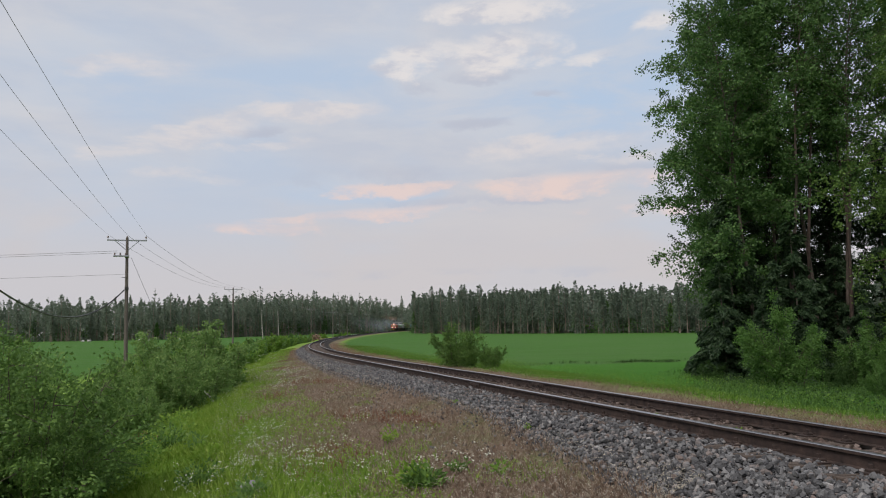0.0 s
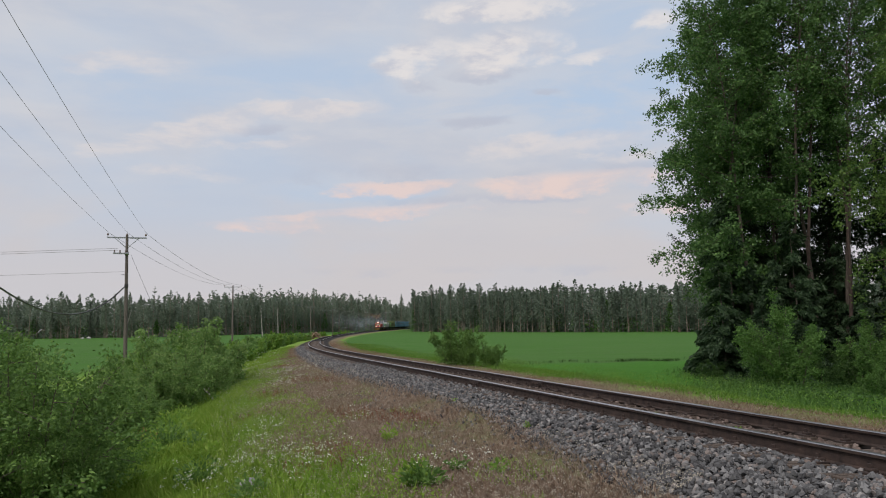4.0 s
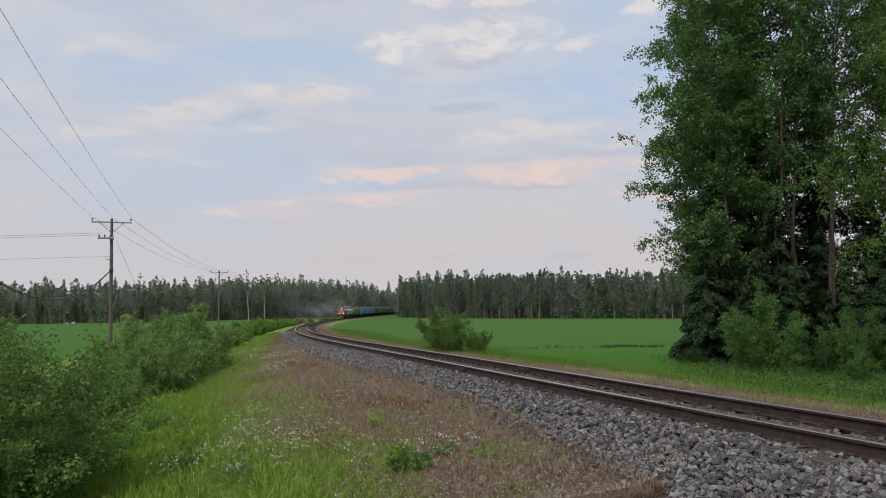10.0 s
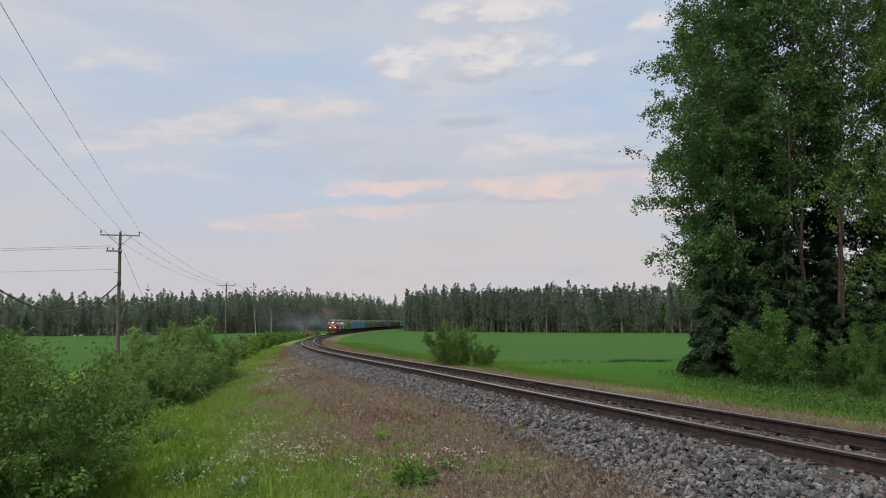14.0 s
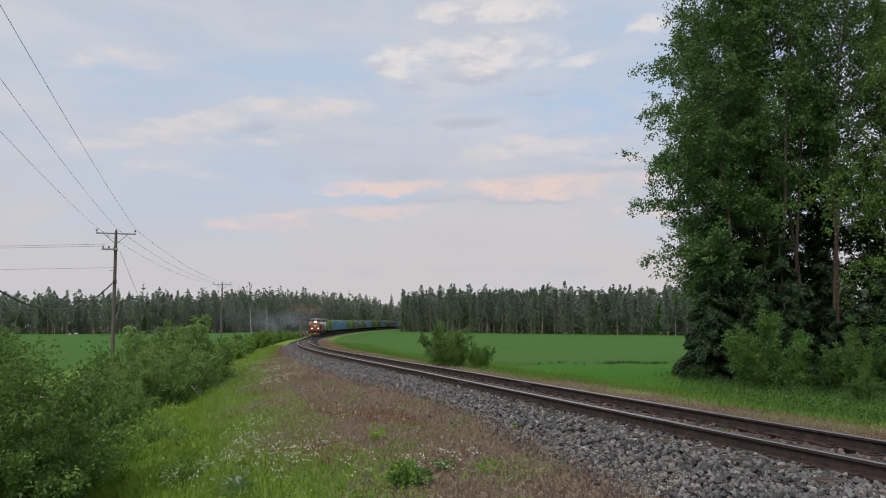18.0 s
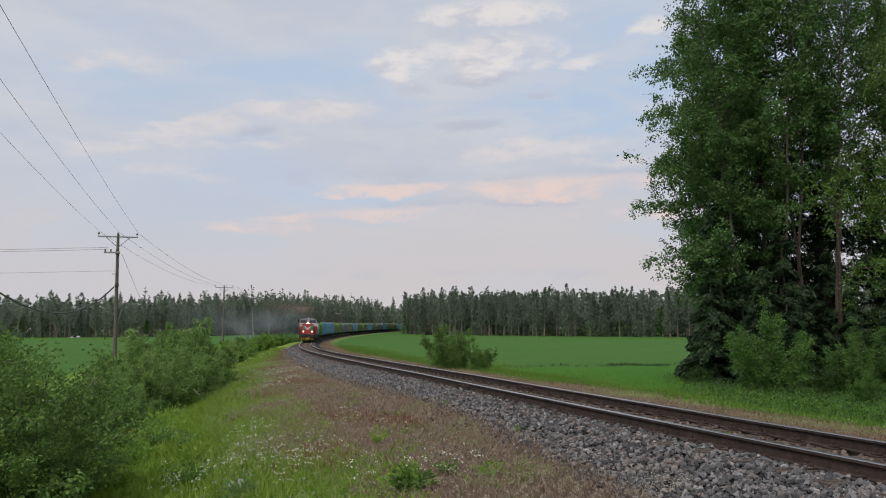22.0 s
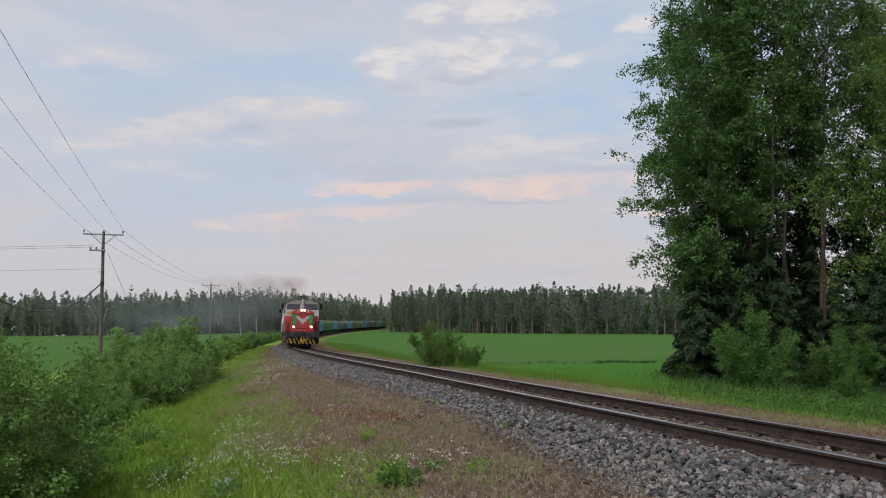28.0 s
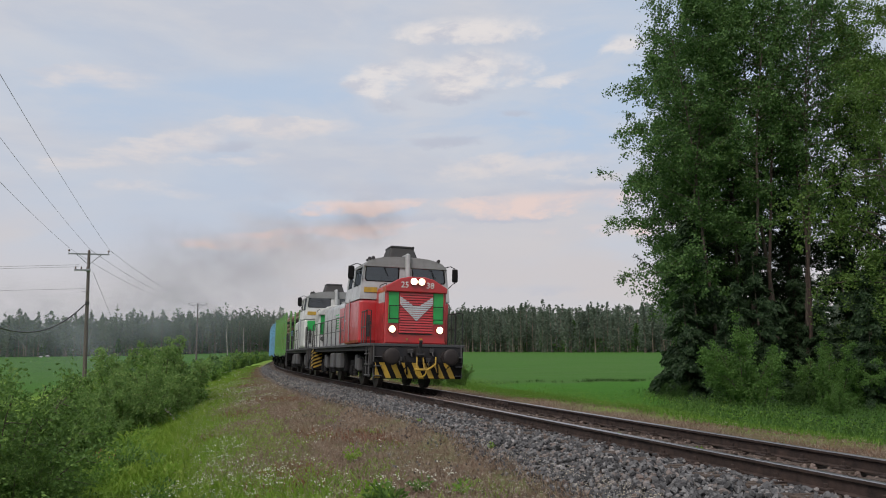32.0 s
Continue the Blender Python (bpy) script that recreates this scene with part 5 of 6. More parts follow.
        box(b, -5.60, -5.57, y - 0.20, y + 0.20, 0.40, 1.30, 0.006)
        guard = part("step_guard", b, M_BLACK, top, "black guard plate with yellow stripes")
        for k in range(5):
            b = B()
            z = 0.44 + k * 0.16
            plate(b, [(y - 0.19, z), (y + 0.19, z + 0.14), (y + 0.19, z + 0.215), (y - 0.19, z + 0.075)], -5.568, 0.01)
            part("warning_stripe", b, M_YELLOW, guard, "yellow warning stripe")

    # short hood in front
    HX = 6.06
    b = B()
    extrude(b, arch(0.98, 1.385, 3.05, 3.40), 4.75, HX, 0.05)
    sh = part("short_hood", b, hood, top)
    b = B()
    extrude(b, [(-0.99, 2.98), (-1.0, 3.14), (-0.55, 3.40), (-0.25, 3.47), (0.25, 3.47), (0.55, 3.40), (1.0, 3.14), (0.99, 2.98)], HX - 0.35, HX + 0.10, 0.03)
    part("lamp_brow", b, hood, sh)
    for y in (-0.125, 0.125):
        lamp(sh, HX + 0.13, y, 3.31, 0.088, M_LAMP)
    for y in (-0.765, 0.765):
        lamp(sh, HX + 0.05, y, 1.83, 0.085, M_LAMP_LOW)
    if front_end:
        letters("25", 0.26, pose(HX + 0.108, -0.40, 3.20, 90, 0, 90), M_WHITE, sh, "white painted number")
        letters("38", 0.26, pose(HX + 0.108, 0.42, 3.20, 90, 0, 90), M_WHITE, sh, "white painted number")
    for y in (-0.72, 0.72):
        b = B()
        plate(b, [(y - 0.16, 2.02), (y + 0.16, 2.02), (y + 0.16, 2.98), (y - 0.16, 2.98)], HX + 0.003, 0.02)
        part("corner_panel", b, accent, sh, "green painted corner panel")
    # A near-black plate paints the shade behind the louvres; no opening is cut.
    b = B()
    plate(b, [(-0.54, 1.68), (0.54, 1.68), (0.54, 2.96), (-0.54, 2.96)], HX + 0.002, 0.012)
    grille = part("grille", b, M_COWL, sh, "near-black plate painted for the shade behind the front louvres")
    for k in range(16):
        z = 1.72 + k * 0.078
        b = B()
        plate(b, [(-0.54, 0), (0.54, 0), (0.54, 0.062), (-0.54, 0.062)], 0, 0.022)
        lv = part("louvre", b, hood, grille)
        lv.matrix_basis = pose(HX + 0.034, 0, z, 0, -16, 0)
    for k in range(12):                               # the emblem is painted across the louvres
        z = 2.11 + k * 0.066
        outer, inner = min(0.53, 0.02 + (z - 2.11) * 1.02), (z - 2.49) * 1.5
        spans = [(-outer, outer)] if inner <= 0.03 else [(-outer, -inner), (inner, outer)]
        for y0, y1 in spans:
            b = B()
            grow = [min(0.53, abs(y) + 0.045) * (1 if y > 0 else -1) for y in (y0, y1)]
            plate(b, [(y0, 0), (y1, 0), (grow[1], 0.05), (grow[0], 0.05)], 0, 0.012)
            ch = part("emblem_bar", b, M_SILVER, grille, "silver bar of the wing emblem")
            ch.matrix_basis = pose(HX + 0.05, 0, z)
    for y in (-0.3, 0.12, 0.18):
        b = B()
        box(b, HX + 0.01, HX + 0.045, y, y + 0.04, 1.50, 1.56, 0.004)
        part("socket_cover", b, M_YELLOW, sh, "small yellow socket cover")
    b = B()
    for y in (-1.0, 1.0):
        rod(b, (4.9, y * 0.9, 3.27), (HX - 0.3, y * 0.9, 3.27), 0.014, 6)
        rod(b, (4.9, y * 0.9, 3.27), (4.9, y * 0.9, 3.1), 0.012, 6)
        rod(b, (HX - 0.3, y * 0.9, 3.27), (HX - 0.3, y * 0.9, 3.1), 0.012, 6)
    part("hood_rail", b, M_DGREY, sh)
    for y in (-0.86, 0.86):
        b = B()
        rod(b, (HX + 0.10, y, 2.55), (HX + 0.10, y * 0.62, 2.55), 0.014, 6)
        rod(b, (HX + 0.10, y, 2.55), (HX + 0.10, y, 2.15), 0.014, 6)
        rod(b, (HX + 0.10, y, 2.15), (HX + 0.10, y * 0.62, 2.15), 0.014, 6)
        rod(b, (HX + 0.10, y, 2.55), (HX - 0.02, y, 2.55), 0.014, 6)
        rod(b, (HX + 0.10, y, 2.15), (HX - 0.02, y, 2.15), 0.014, 6)
        part("hand_hold", b, M_DGREY, sh)
    for y in (-0.985, 0.985):                         # hood side doors
        for x0 in (4.85,):
            b = B()
            box(b, x0, x0 + 1.1, min(y, y * 1.012), max(y, y * 1.012), 1.5, 2.95, 0.004)
            part("hood_door", b, hood, sh)

    # cab: hollow, with panes in its openings
    X0, X1, W = 2.1, 4.75, 1.53
    b = B()
    box(b, X0, X1, -W, W, 1.385, 2.84, 0.12)
    cab = part("cab", b, low, top)
    b = B()
    for x in (X1 - 0.07, X0):                         # front and rear walls
        box(b, x, x + 0.07, -W, W, 2.83, 3.40)
        box(b, x, x + 0.07, -1.33, 1.33, 4.00, 4.10)
        for y0, y1 in ((-W, -W + 0.07), (-0.22, 0.22), (W - 0.07, W)):
            box(b, x, x + 0.07, y0, y1, 3.40, 4.00)
    for y in (-W, W - 0.07):                          # side walls
        box(b, X0, X1, y, y + 0.07, 2.83, 3.30)
        box(b, X0, X1, y, y + 0.07, 3.98, 4.0)
        for x0, x1 in ((X0, X0 + 0.14), (3.1, 3.32), (X1 - 0.14, X1)):
            box(b, x0, x1, y, y + 0.07, 3.30, 3.98)
    part("cab_upper", b, high, cab)
    for x in (X1 - 0.03, X0 + 0.02):
        for y0, y1 in ((-W + 0.07, -0.22), (0.22, W - 0.07)):
            b = B()
            box(b, x, x + 0.008, y0, y1, 3.40, 4.00)
            pane = part("window_pane", b, M_GLASS, cab, "dark windscreen pane")
            pane.visible_shadow = False
            b = B()
            eye_ring(b, x - 0.035, x + 0.034, y0 - 0.001, y1 + 0.001, 3.399, 4.001, 0.11, 0.012)
            part("window_corner", b, high, cab)
            b = B()
            eye_ring(b, x - 0.03, x + 0.028, y0, y1, 3.40, 4.00, 0.10, 0.05)
            part("window_seal", b, M_BLACK, cab, "black rubber window seal")
        for y in (-0.85, 0.85):
            b = B()
            e = 1 if x > 3 else -1
            rod(b, (x + 0.06 * e, y, 4.03), (x + 0.06 * e, y + 0.22, 3.6), 0.012, 6)
            part("wiper", b, M_BLACK, cab)
    for y in (-W + 0.03, W - 0.04):
        for x0, x1 in ((X0 + 0.14, 3.1), (3.32, X1 - 0.14)):
            b = B()
            box(b, x0, x1, y, y + 0.008, 3.30, 3.98)
            part("window_pane", b, M_GLASS, cab, "dark side pane").visible_shadow = False
    b = B()
    box(b, X0 + 0.3, X0 + 0.9, -1.2, -0.5, 2.83, 3.6, 0.05)
    box(b, 3.9, 4.3, 0.3, 1.2, 2.83, 3.7, 0.05)
    part("driver_desk", b, M_BLACK, cab)
    b = B()
    extrude(b, [(y, 3.93 + (z - 3.93) * 1.0) for y, z in dome(W + 0.006, 3.92, 4.27)], X0 - 0.05, X1 + 0.05, 0.045)
    part("cab_roof", b, M_ROOF, cab)
    b = B()
    lo, hi = (3.2, 4.35, 0.54), (3.42, 4.2, 0.38)
    vs = [b.verts.new(v) for v in ((lo[0], -lo[2], 4.2), (lo[1], -lo[2], 4.2), (lo[1], lo[2], 4.2), (lo[0], lo[2], 4.2), (hi[0], -hi[2], 4.70), (hi[1], -hi[2], 4.70), (hi[1], hi[2], 4.70), (hi[0], hi[2], 4.70))]
    for f in ((3, 2, 1, 0), (4, 5, 6, 7), (0, 1, 5, 4), (1, 2, 6, 5), (2, 3, 7, 6), (3, 0, 4, 7)):
        b.faces.new([vs[i] for i in f])
    bmesh.ops.bevel(b, geom=b.edges[:], offset=0.06, segments=2, affect="EDGES", profile=0.5)
    box(b, 3.38, 4.24, -0.41, 0.41, 4.64, 4.71, 0.02)
    part("fan_cowl", b, M_COWL, cab, "dark fan cowl on the roof")
    b = B()
    box(b, X1 + 0.005, X1 + 0.19, -0.045, 0.125, 3.3, 4.34, 0.06)
    box(b, 4.2, X1 + 0.19, -0.045, 0.125, 4.24, 4.38, 0.06)
    part("exhaust_duct", b, M_GREY, cab, "light grey duct between the windscreens")
    for y in (-1.22, 1.22):
        b = B()
        box(b, X1 + 0.002, X1 + 0.05, y - 0.05, y + 0.05, 1.62, 2.32, 0.01)
        box(b, X1 + 0.03, X1 + 0.07, y - 0.07, y + 0.03, 1.70, 1.82, 0.01)
        box(b, X1 + 0.03, X1 + 0.07, y - 0.03, y + 0.07, 2.02, 2.12, 0.01)
        part("cable_box", b, M_COWL, cab, "dark cable box on the cab front")
    for y in (-0.995, 0.995):
        b = B()
        box(b, 5.2, HX - 0.06, y - 0.006, y + 0.006, 2.66, 2.98, 0.003)
        part("hood_band", b, M_GREY, sh, "light grey band on the hood side")
    b = B()
    box(b, X1 + 0.001, X1 + 0.02, -1.42, -0.98, 3.05, 3.22, 0.004)
    part("yellow_plate", b, M_YELLOW, cab, "yellow plate under the windscreen")
    for y in (-1, 1):
        x, arm = (X1 - 0.1, 1.70) if y > 0 else (X1 - 0.6, 1.74)
        b = B()
        rod(b, (x, y * 1.3, 3.97), (x + 0.08, y * 1.55, 4.04), 0.014, 6)
        rod(b, (x + 0.08, y * 1.55, 4.04), (x + 0.12, y * arm, 3.96), 0.014, 6)
        rod(b, (x, y * 1.4, 3.20), (x + 0.12, y * arm, 3.50), 0.012, 6)
        rod(b, (x + 0.12, y * arm, 3.96), (x + 0.12, y * arm, 3.45), 0.014, 6)
        part("mirror_arm", b, M_BLACK, cab)
        b = B()
        box(b, x + 0.08, x + 0.18, y * arm - 0.11, y * arm + 0.10, 3.50, 3.95, 0.05)
        part("mirror", b, M_BLACK, cab, "black rounded rear-view mirror")
        b = B()
        box(b, 2.52, 3.22, min(y * W, y * (W + 0.014)), max(y * W, y * (W + 0.014)), 1.45, 2.80, 0.004)
        door = part("cab_door", b, low, cab)
        b = B()
        rod(b, (2.6, y * (W + 0.05), 2.2), (2.76, y * (W + 0.05), 2.2), 0.016, 6)
        part("door_handle", b, M_STEEL, door)
        b = B()
        for x in (2.46, 3.3):
            rod(b, (x, y * (W + 0.05), 1.5), (x, y * (W + 0.05), 2.9), 0.016, 6)
        part("door_rail", b, M_STEEL, cab)

    for x, y, turn in ((4.5, -1.12, 0), (4.3, -1.2, 8), (4.5, 1.12, -4)):
        b = B()
        rod(b, (x - 0.25, y, 4.19), (x + 0.1, y, 4.19), 0.025, 8)
        bmesh.ops.create_cone(b, cap_ends=True, segments=12, radius1=0.03, radius2=0.06, depth=0.16, matrix=pose(x + 0.17, y, 4.19, 0, 90, 0))
        box(b, x - 0.1, x - 0.02, y - 0.03, y + 0.03, 4.02, 4.19, 0.006)
        part("horn", b, M_COWL, cab, "dark air horn on the roof edge")
    # long hood behind
    b = B()
    extrude(b, arch(0.98, 1.385, 2.98, 3.30), -6.05, X0, 0.05)
    lh = part("long_hood", b, high, top)
    for y in (-0.985, 0.985):
        for k in range(8):
            x0 = -5.9 + k * 1.0
            b = B()
            box(b, x0, x0 + 0.92, min(y, y * 1.014), max(y, y * 1.014), 1.5, 2.9, 0.004)
            d = part("hood_door", b, hood if k > 3 else high, lh)
            for j in range(6):
                b = B()
                box(b, x0 + 0.14, x0 + 0.78, min(y * 1.014, y * 1.03), max(y * 1.014, y * 1.03), 2.1 + j * 0.11, 2.15 + j * 0.11, 0.004)
                part("vent_slat", b, accent if k == 3 else hood if k > 3 else high, d)
    for k in range(3):
        b = B()
        rod(b, (-4.9 + k * 1.7, 0, 3.2), (-4.9 + k * 1.7, 0, 3.42), 0.42, 20)
        part("roof_fan", b, M_ROOF, lh)
    for e in (-1,):
        for y in (-0.765, 0.765):
            b = B()
            rod(b, (-6.04, y, 1.83), (-6.12, y, 1.83), 0.11, 14)
            part("tail_lamp", b, M_DGREY, lh)
    # rails along the walkways
    for y in (-1.45, 1.45):
        for xa, xb in ((-6.2, 2.0), (4.85, 5.6)):
            b = B()
            k = max(2, int((xb - xa) / 1.1) + 1)
            for i in range(k + 1):
                x = xa + (xb - xa) * i / k
                rod(b, (x, y, 1.38), (x, y, 2.4), 0.018, 6)
            rod(b, (xa, y, 2.4), (xb, y, 2.4), 0.02, 6)
            rod(b, (xa, y, 1.9), (xb, y, 1.9), 0.014, 6)
            part("handrail", b, M_BOX, top, "grey tubular handrail")
    # the cab leans in above the waist
    for ob in [cab.children[i] for i in range(len(cab.children))]:
        if ob.name.split(".")[0] in ("cab_upper", "window_pane", "window_seal", "window_corner", "cab_roof", "wiper", "yellow_plate", "exhaust_duct"):
            for v in ob.data.vertices:
                rise = min(max(v.co.z - 2.86, 0), 1.3)
                v.co.y *= 1 - 0.07 * rise
                v.co.x -= 0.05 * rise * max(-1, min(1, (v.co.x - 3.42) / 1.2))
    # tanks and boxes under the frame
    b = B()
    box(b, -1.25, 1.3, -1.28, 1.28, 0.42, 1.16, 0.08)
    part("fuel_tank", b, M_BLACK, top)
    for y in (-1.36, 1.36):
        for x0, x1 in ((-1.1, -0.35), (0.25, 1.1)):
            b = B()
            box(b, x0, x1, y - 0.1, y + 0.1, 0.55, 1.1, 0.04)
            part("equipment_box", b, M_BOX, top)
    sets = []
    for x in (3.35, -3.35):
        bg, ws = bogie(top, x)
        sets += ws
    return top, sets


def timber_wagon(stake_mat, label, seed, boarded=False):
    """A bogie wagon with rows of steel stakes, loaded with logs."""
    rnd = random.Random(seed)
    top = thing("timber_wagon", label, "railway wagon", "timber wagons of the train")
    b = B()
    box(b, -6.75, 6.75, -1.35, 1.35, 1.02, 1.16, 0.02)
    box(b, -6.6, 6.6, -0.5, 0.5, 0.72, 1.02, 0.03)
    part("wagon_frame", b, M_BLACK, top)
    b = B()
    for y in (-1.38, 1.38):
        box(b, -6.75, 6.75, y - 0.04, y + 0.04, 0.98, 1.22, 0.01)
    part("side_sill", b, M_DGREY, top)
    for e in (-1, 1):
        b = B()
        x0, x1 = sorted((e * 6.45, e * 6.55))
        box(b, x0, x1, -1.4, 1.4, 1.16, 2.3, 0.01)
        box(b, x0, x1, -1.4, 1.4, 3.1, 3.25, 0.01)
        wall = part("end_wall", b, M_DGREY, top)
        for y in (-1.4, -1.12, -0.84, -0.56, -0.28, 0, 0.28, 0.56, 0.84, 1.12, 1.4):
            b = B()
            box(b, *sorted((e * 6.55, e * 6.64)), y - 0.05, y + 0.05, 1.16, 3.86 + 0.28 * (1 - abs(y) / 1.4) + rnd.uniform(-0.05, 0.09), 0.01)
            part("end_post", b, stake_mat, wall)
        for y in (-0.915, 0.915):
            b = B()
            rod(b, (e * 6.7, y, 1.04), (e * 7.1, y, 1.04), 0.11, 10)
            rod(b, (e * 7.1, y, 1.04), (e * 7.17, y, 1.04), 0.24, 14)
            part("buffer", b, M_BLACK, top)
    b = B()
    for y in (-1.34, 1.34):
        box(b, -6.4, 6.4, y - 0.05, y + 0.05, 1.16, 1.34, 0.01)
    part("side_board", b, stake_mat, top)
    if boarded:
        for y in (-1.36, 1.36):
            for k in range(7):
                x = -6.2 + k * 12.4 / 7
                b = B()
                box(b, x + 0.03, x + 12.4 / 7 - 0.03, y - 0.02, y + 0.02, 1.34, 3.72, 0.008)
                part("side_panel", b, stake_mat, top)
    stake = B()
    box(stake, -0.04, 0.04, -0.045, 0.045, 1.16, 3.98, 0.012)
    box(stake, -0.09, 0.09, -0.075, 0.075, 1.16, 1.6, 0.012)
    first = None
    for y in (-1.41, 1.41):
        for k in range(8):
            x = -6.2 + k * 12.4 / 7
            if first is None:
                st = part("stake", stake, stake_mat, top)
                first = st
            else:
                st = new("stake", first.data)
                st.parent = top
            st.location = (x, y, rnd.uniform(-0.22, 0.02))
    b = B()
    for bundle in (-4.3, 0.0, 4.3):
        for row in range(10):
            for col in range(8):
                r = rnd.uniform(0.12, 0.19)
                z = 1.36 + row * 0.285 + rnd.uniform(-0.04, 0.04)
                if row > 7 and not 1 < col < 6:
                    continue
                if 0 < row < 8 and 0 < col < 7:
                    continue
                y = -1.12 + col * 0.32 + (0.1 if row % 2 else 0) + rnd.uniform(-0.03, 0.03)
                h = rnd.uniform(1.95, 2.1)
                rod(b, (bundle - h, y, z), (bundle + h, y + rnd.uniform(-0.03, 0.03), z), r, 7, r * 0.85)
    tagged(part("log_load", b, M_LOG, top, "stacked pale logs"), kind="stuff")
    for x in (4.6, -4.6):
        b = B()
        for y in (-1.0, 1.0):
            box(b, -1.2, 1.2, y - 0.06, y + 0.06, 0.42, 0.66, 0.02)
        box(b, -0.25, 0.25, -1.0, 1.0, 0.45, 0.72, 0.02)
        bg = part("bogie", b, M_BLACK, top)
        bg.location = (x, 0, 0)
        for ax in (-0.9, 0.9):
            b = B()
            for y in (-0.798, 0.798):
                rod(b, (ax, y - 0.065, 0.46), (ax, y + 0.065, 0.46), 0.46, 20)
            rod(b, (ax, -0.95, 0.46), (ax, 0.95, 0.46), 0.08, 8)
            part("wheelset", b, M_TYRE, bg)
    return top


LEAD, LEAD_SETS = loco("diesel_locomotive", "red and grey diesel locomotive with green panels and lit lamps", M_RED, M_GREY, M_RED, M_LGREEN, True)
SECOND, SECOND_SETS = loco("diesel_locomotive", "white and green diesel locomotive coupled behind the red one", M_WHITE, M_WHITE, M_WHITE, M_LGREEN, False)
for ob in [c for c in SECOND.children if c.name.startswith("step_guard")]:
    for stripe in ob.children:
        bpy.data.objects.remove(stripe)
    bpy.data.objects.remove(ob)
for ob in SECOND.children_recursive:
    if ob.name.startswith(("lens", "reflector")):
        ob.data.materials[0] = M_BOX
        ob["label"] = "unlit lamp lens"
    if ob.name.startswith("headlight"):
        ob["label"] = "unlit headlight in a dark ring"
b = B()
box(b, 4.752, 4.772, -1.38, -0.99, 2.25, 2.76, 0.004)
box(b, 4.752, 4.772, 0.99, 1.38, 2.25, 2.76, 0.004)
part("green_band", b, M_LGREEN, SECOND, "green band under the windscreen")
b = B()
for y in (-1.492, 1.481):
    box(b, 2.25, 4.6, y, y + 0.012, 2.25, 2.76, 0.004)
part("green_band", b, M_LGREEN, SECOND, "green band along the cab side")

WAGON_COLOURS = "GBBBGGVGBGGBGVBGGBVGBG"
KIT = {"G": timber_wagon(M_STAKE_GREEN, "green-staked timber wagon loaded with pale logs", 1),
       "B": timber_wagon(M_STAKE_BLUE, "light blue-staked timber wagon loaded with pale logs", 2, True),
       "V": timber_wagon(M_STAKE_VIOLET, "faded blue-staked timber wagon loaded with pale logs", 3)}
WAGONS = []
used = set()
for c in WAGON_COLOURS:
    WAGONS.append(KIT[c] if c not in used else copy_thing(KIT[c], pose(0, 0, 0)))
    used.add(c)


# exhaust: thin soot and blue haze over and behind the leading engine, as bowed soft veils set to face the camera
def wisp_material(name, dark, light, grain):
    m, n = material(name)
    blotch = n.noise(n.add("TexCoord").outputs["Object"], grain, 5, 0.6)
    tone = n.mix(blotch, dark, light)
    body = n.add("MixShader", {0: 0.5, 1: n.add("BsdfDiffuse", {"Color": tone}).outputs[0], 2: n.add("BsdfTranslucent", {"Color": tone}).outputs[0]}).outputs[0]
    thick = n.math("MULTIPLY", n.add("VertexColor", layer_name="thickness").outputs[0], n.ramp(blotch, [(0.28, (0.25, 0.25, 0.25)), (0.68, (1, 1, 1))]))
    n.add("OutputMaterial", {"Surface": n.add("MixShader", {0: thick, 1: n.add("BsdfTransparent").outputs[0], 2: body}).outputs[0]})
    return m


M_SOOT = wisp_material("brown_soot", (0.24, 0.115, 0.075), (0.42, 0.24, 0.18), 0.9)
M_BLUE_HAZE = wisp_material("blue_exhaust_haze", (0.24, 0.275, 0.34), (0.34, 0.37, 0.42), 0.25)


def smoke_sheets(seed, wide, high, turns, veil, mat, label):
    """Bowed sheets of smoke facing the camera, thick in the middle, fading out."""
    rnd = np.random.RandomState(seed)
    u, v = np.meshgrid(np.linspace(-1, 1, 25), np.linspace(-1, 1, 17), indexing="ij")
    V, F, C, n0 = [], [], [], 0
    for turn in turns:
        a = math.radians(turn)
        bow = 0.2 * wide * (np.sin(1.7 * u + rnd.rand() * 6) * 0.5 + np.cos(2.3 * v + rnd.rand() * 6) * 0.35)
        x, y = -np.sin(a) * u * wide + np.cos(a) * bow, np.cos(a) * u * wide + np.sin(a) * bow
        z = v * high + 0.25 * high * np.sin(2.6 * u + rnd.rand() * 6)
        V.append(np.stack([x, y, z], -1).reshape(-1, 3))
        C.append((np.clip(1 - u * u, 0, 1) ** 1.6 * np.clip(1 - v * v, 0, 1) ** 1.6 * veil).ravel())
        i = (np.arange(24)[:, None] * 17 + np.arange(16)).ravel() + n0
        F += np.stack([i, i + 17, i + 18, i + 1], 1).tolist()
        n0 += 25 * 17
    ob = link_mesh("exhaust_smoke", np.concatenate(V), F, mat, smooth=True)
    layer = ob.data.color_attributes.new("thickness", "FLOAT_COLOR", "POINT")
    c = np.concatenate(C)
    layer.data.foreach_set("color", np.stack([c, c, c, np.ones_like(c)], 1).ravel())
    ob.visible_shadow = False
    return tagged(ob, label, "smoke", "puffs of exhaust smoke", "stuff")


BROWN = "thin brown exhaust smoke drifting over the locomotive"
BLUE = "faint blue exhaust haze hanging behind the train"
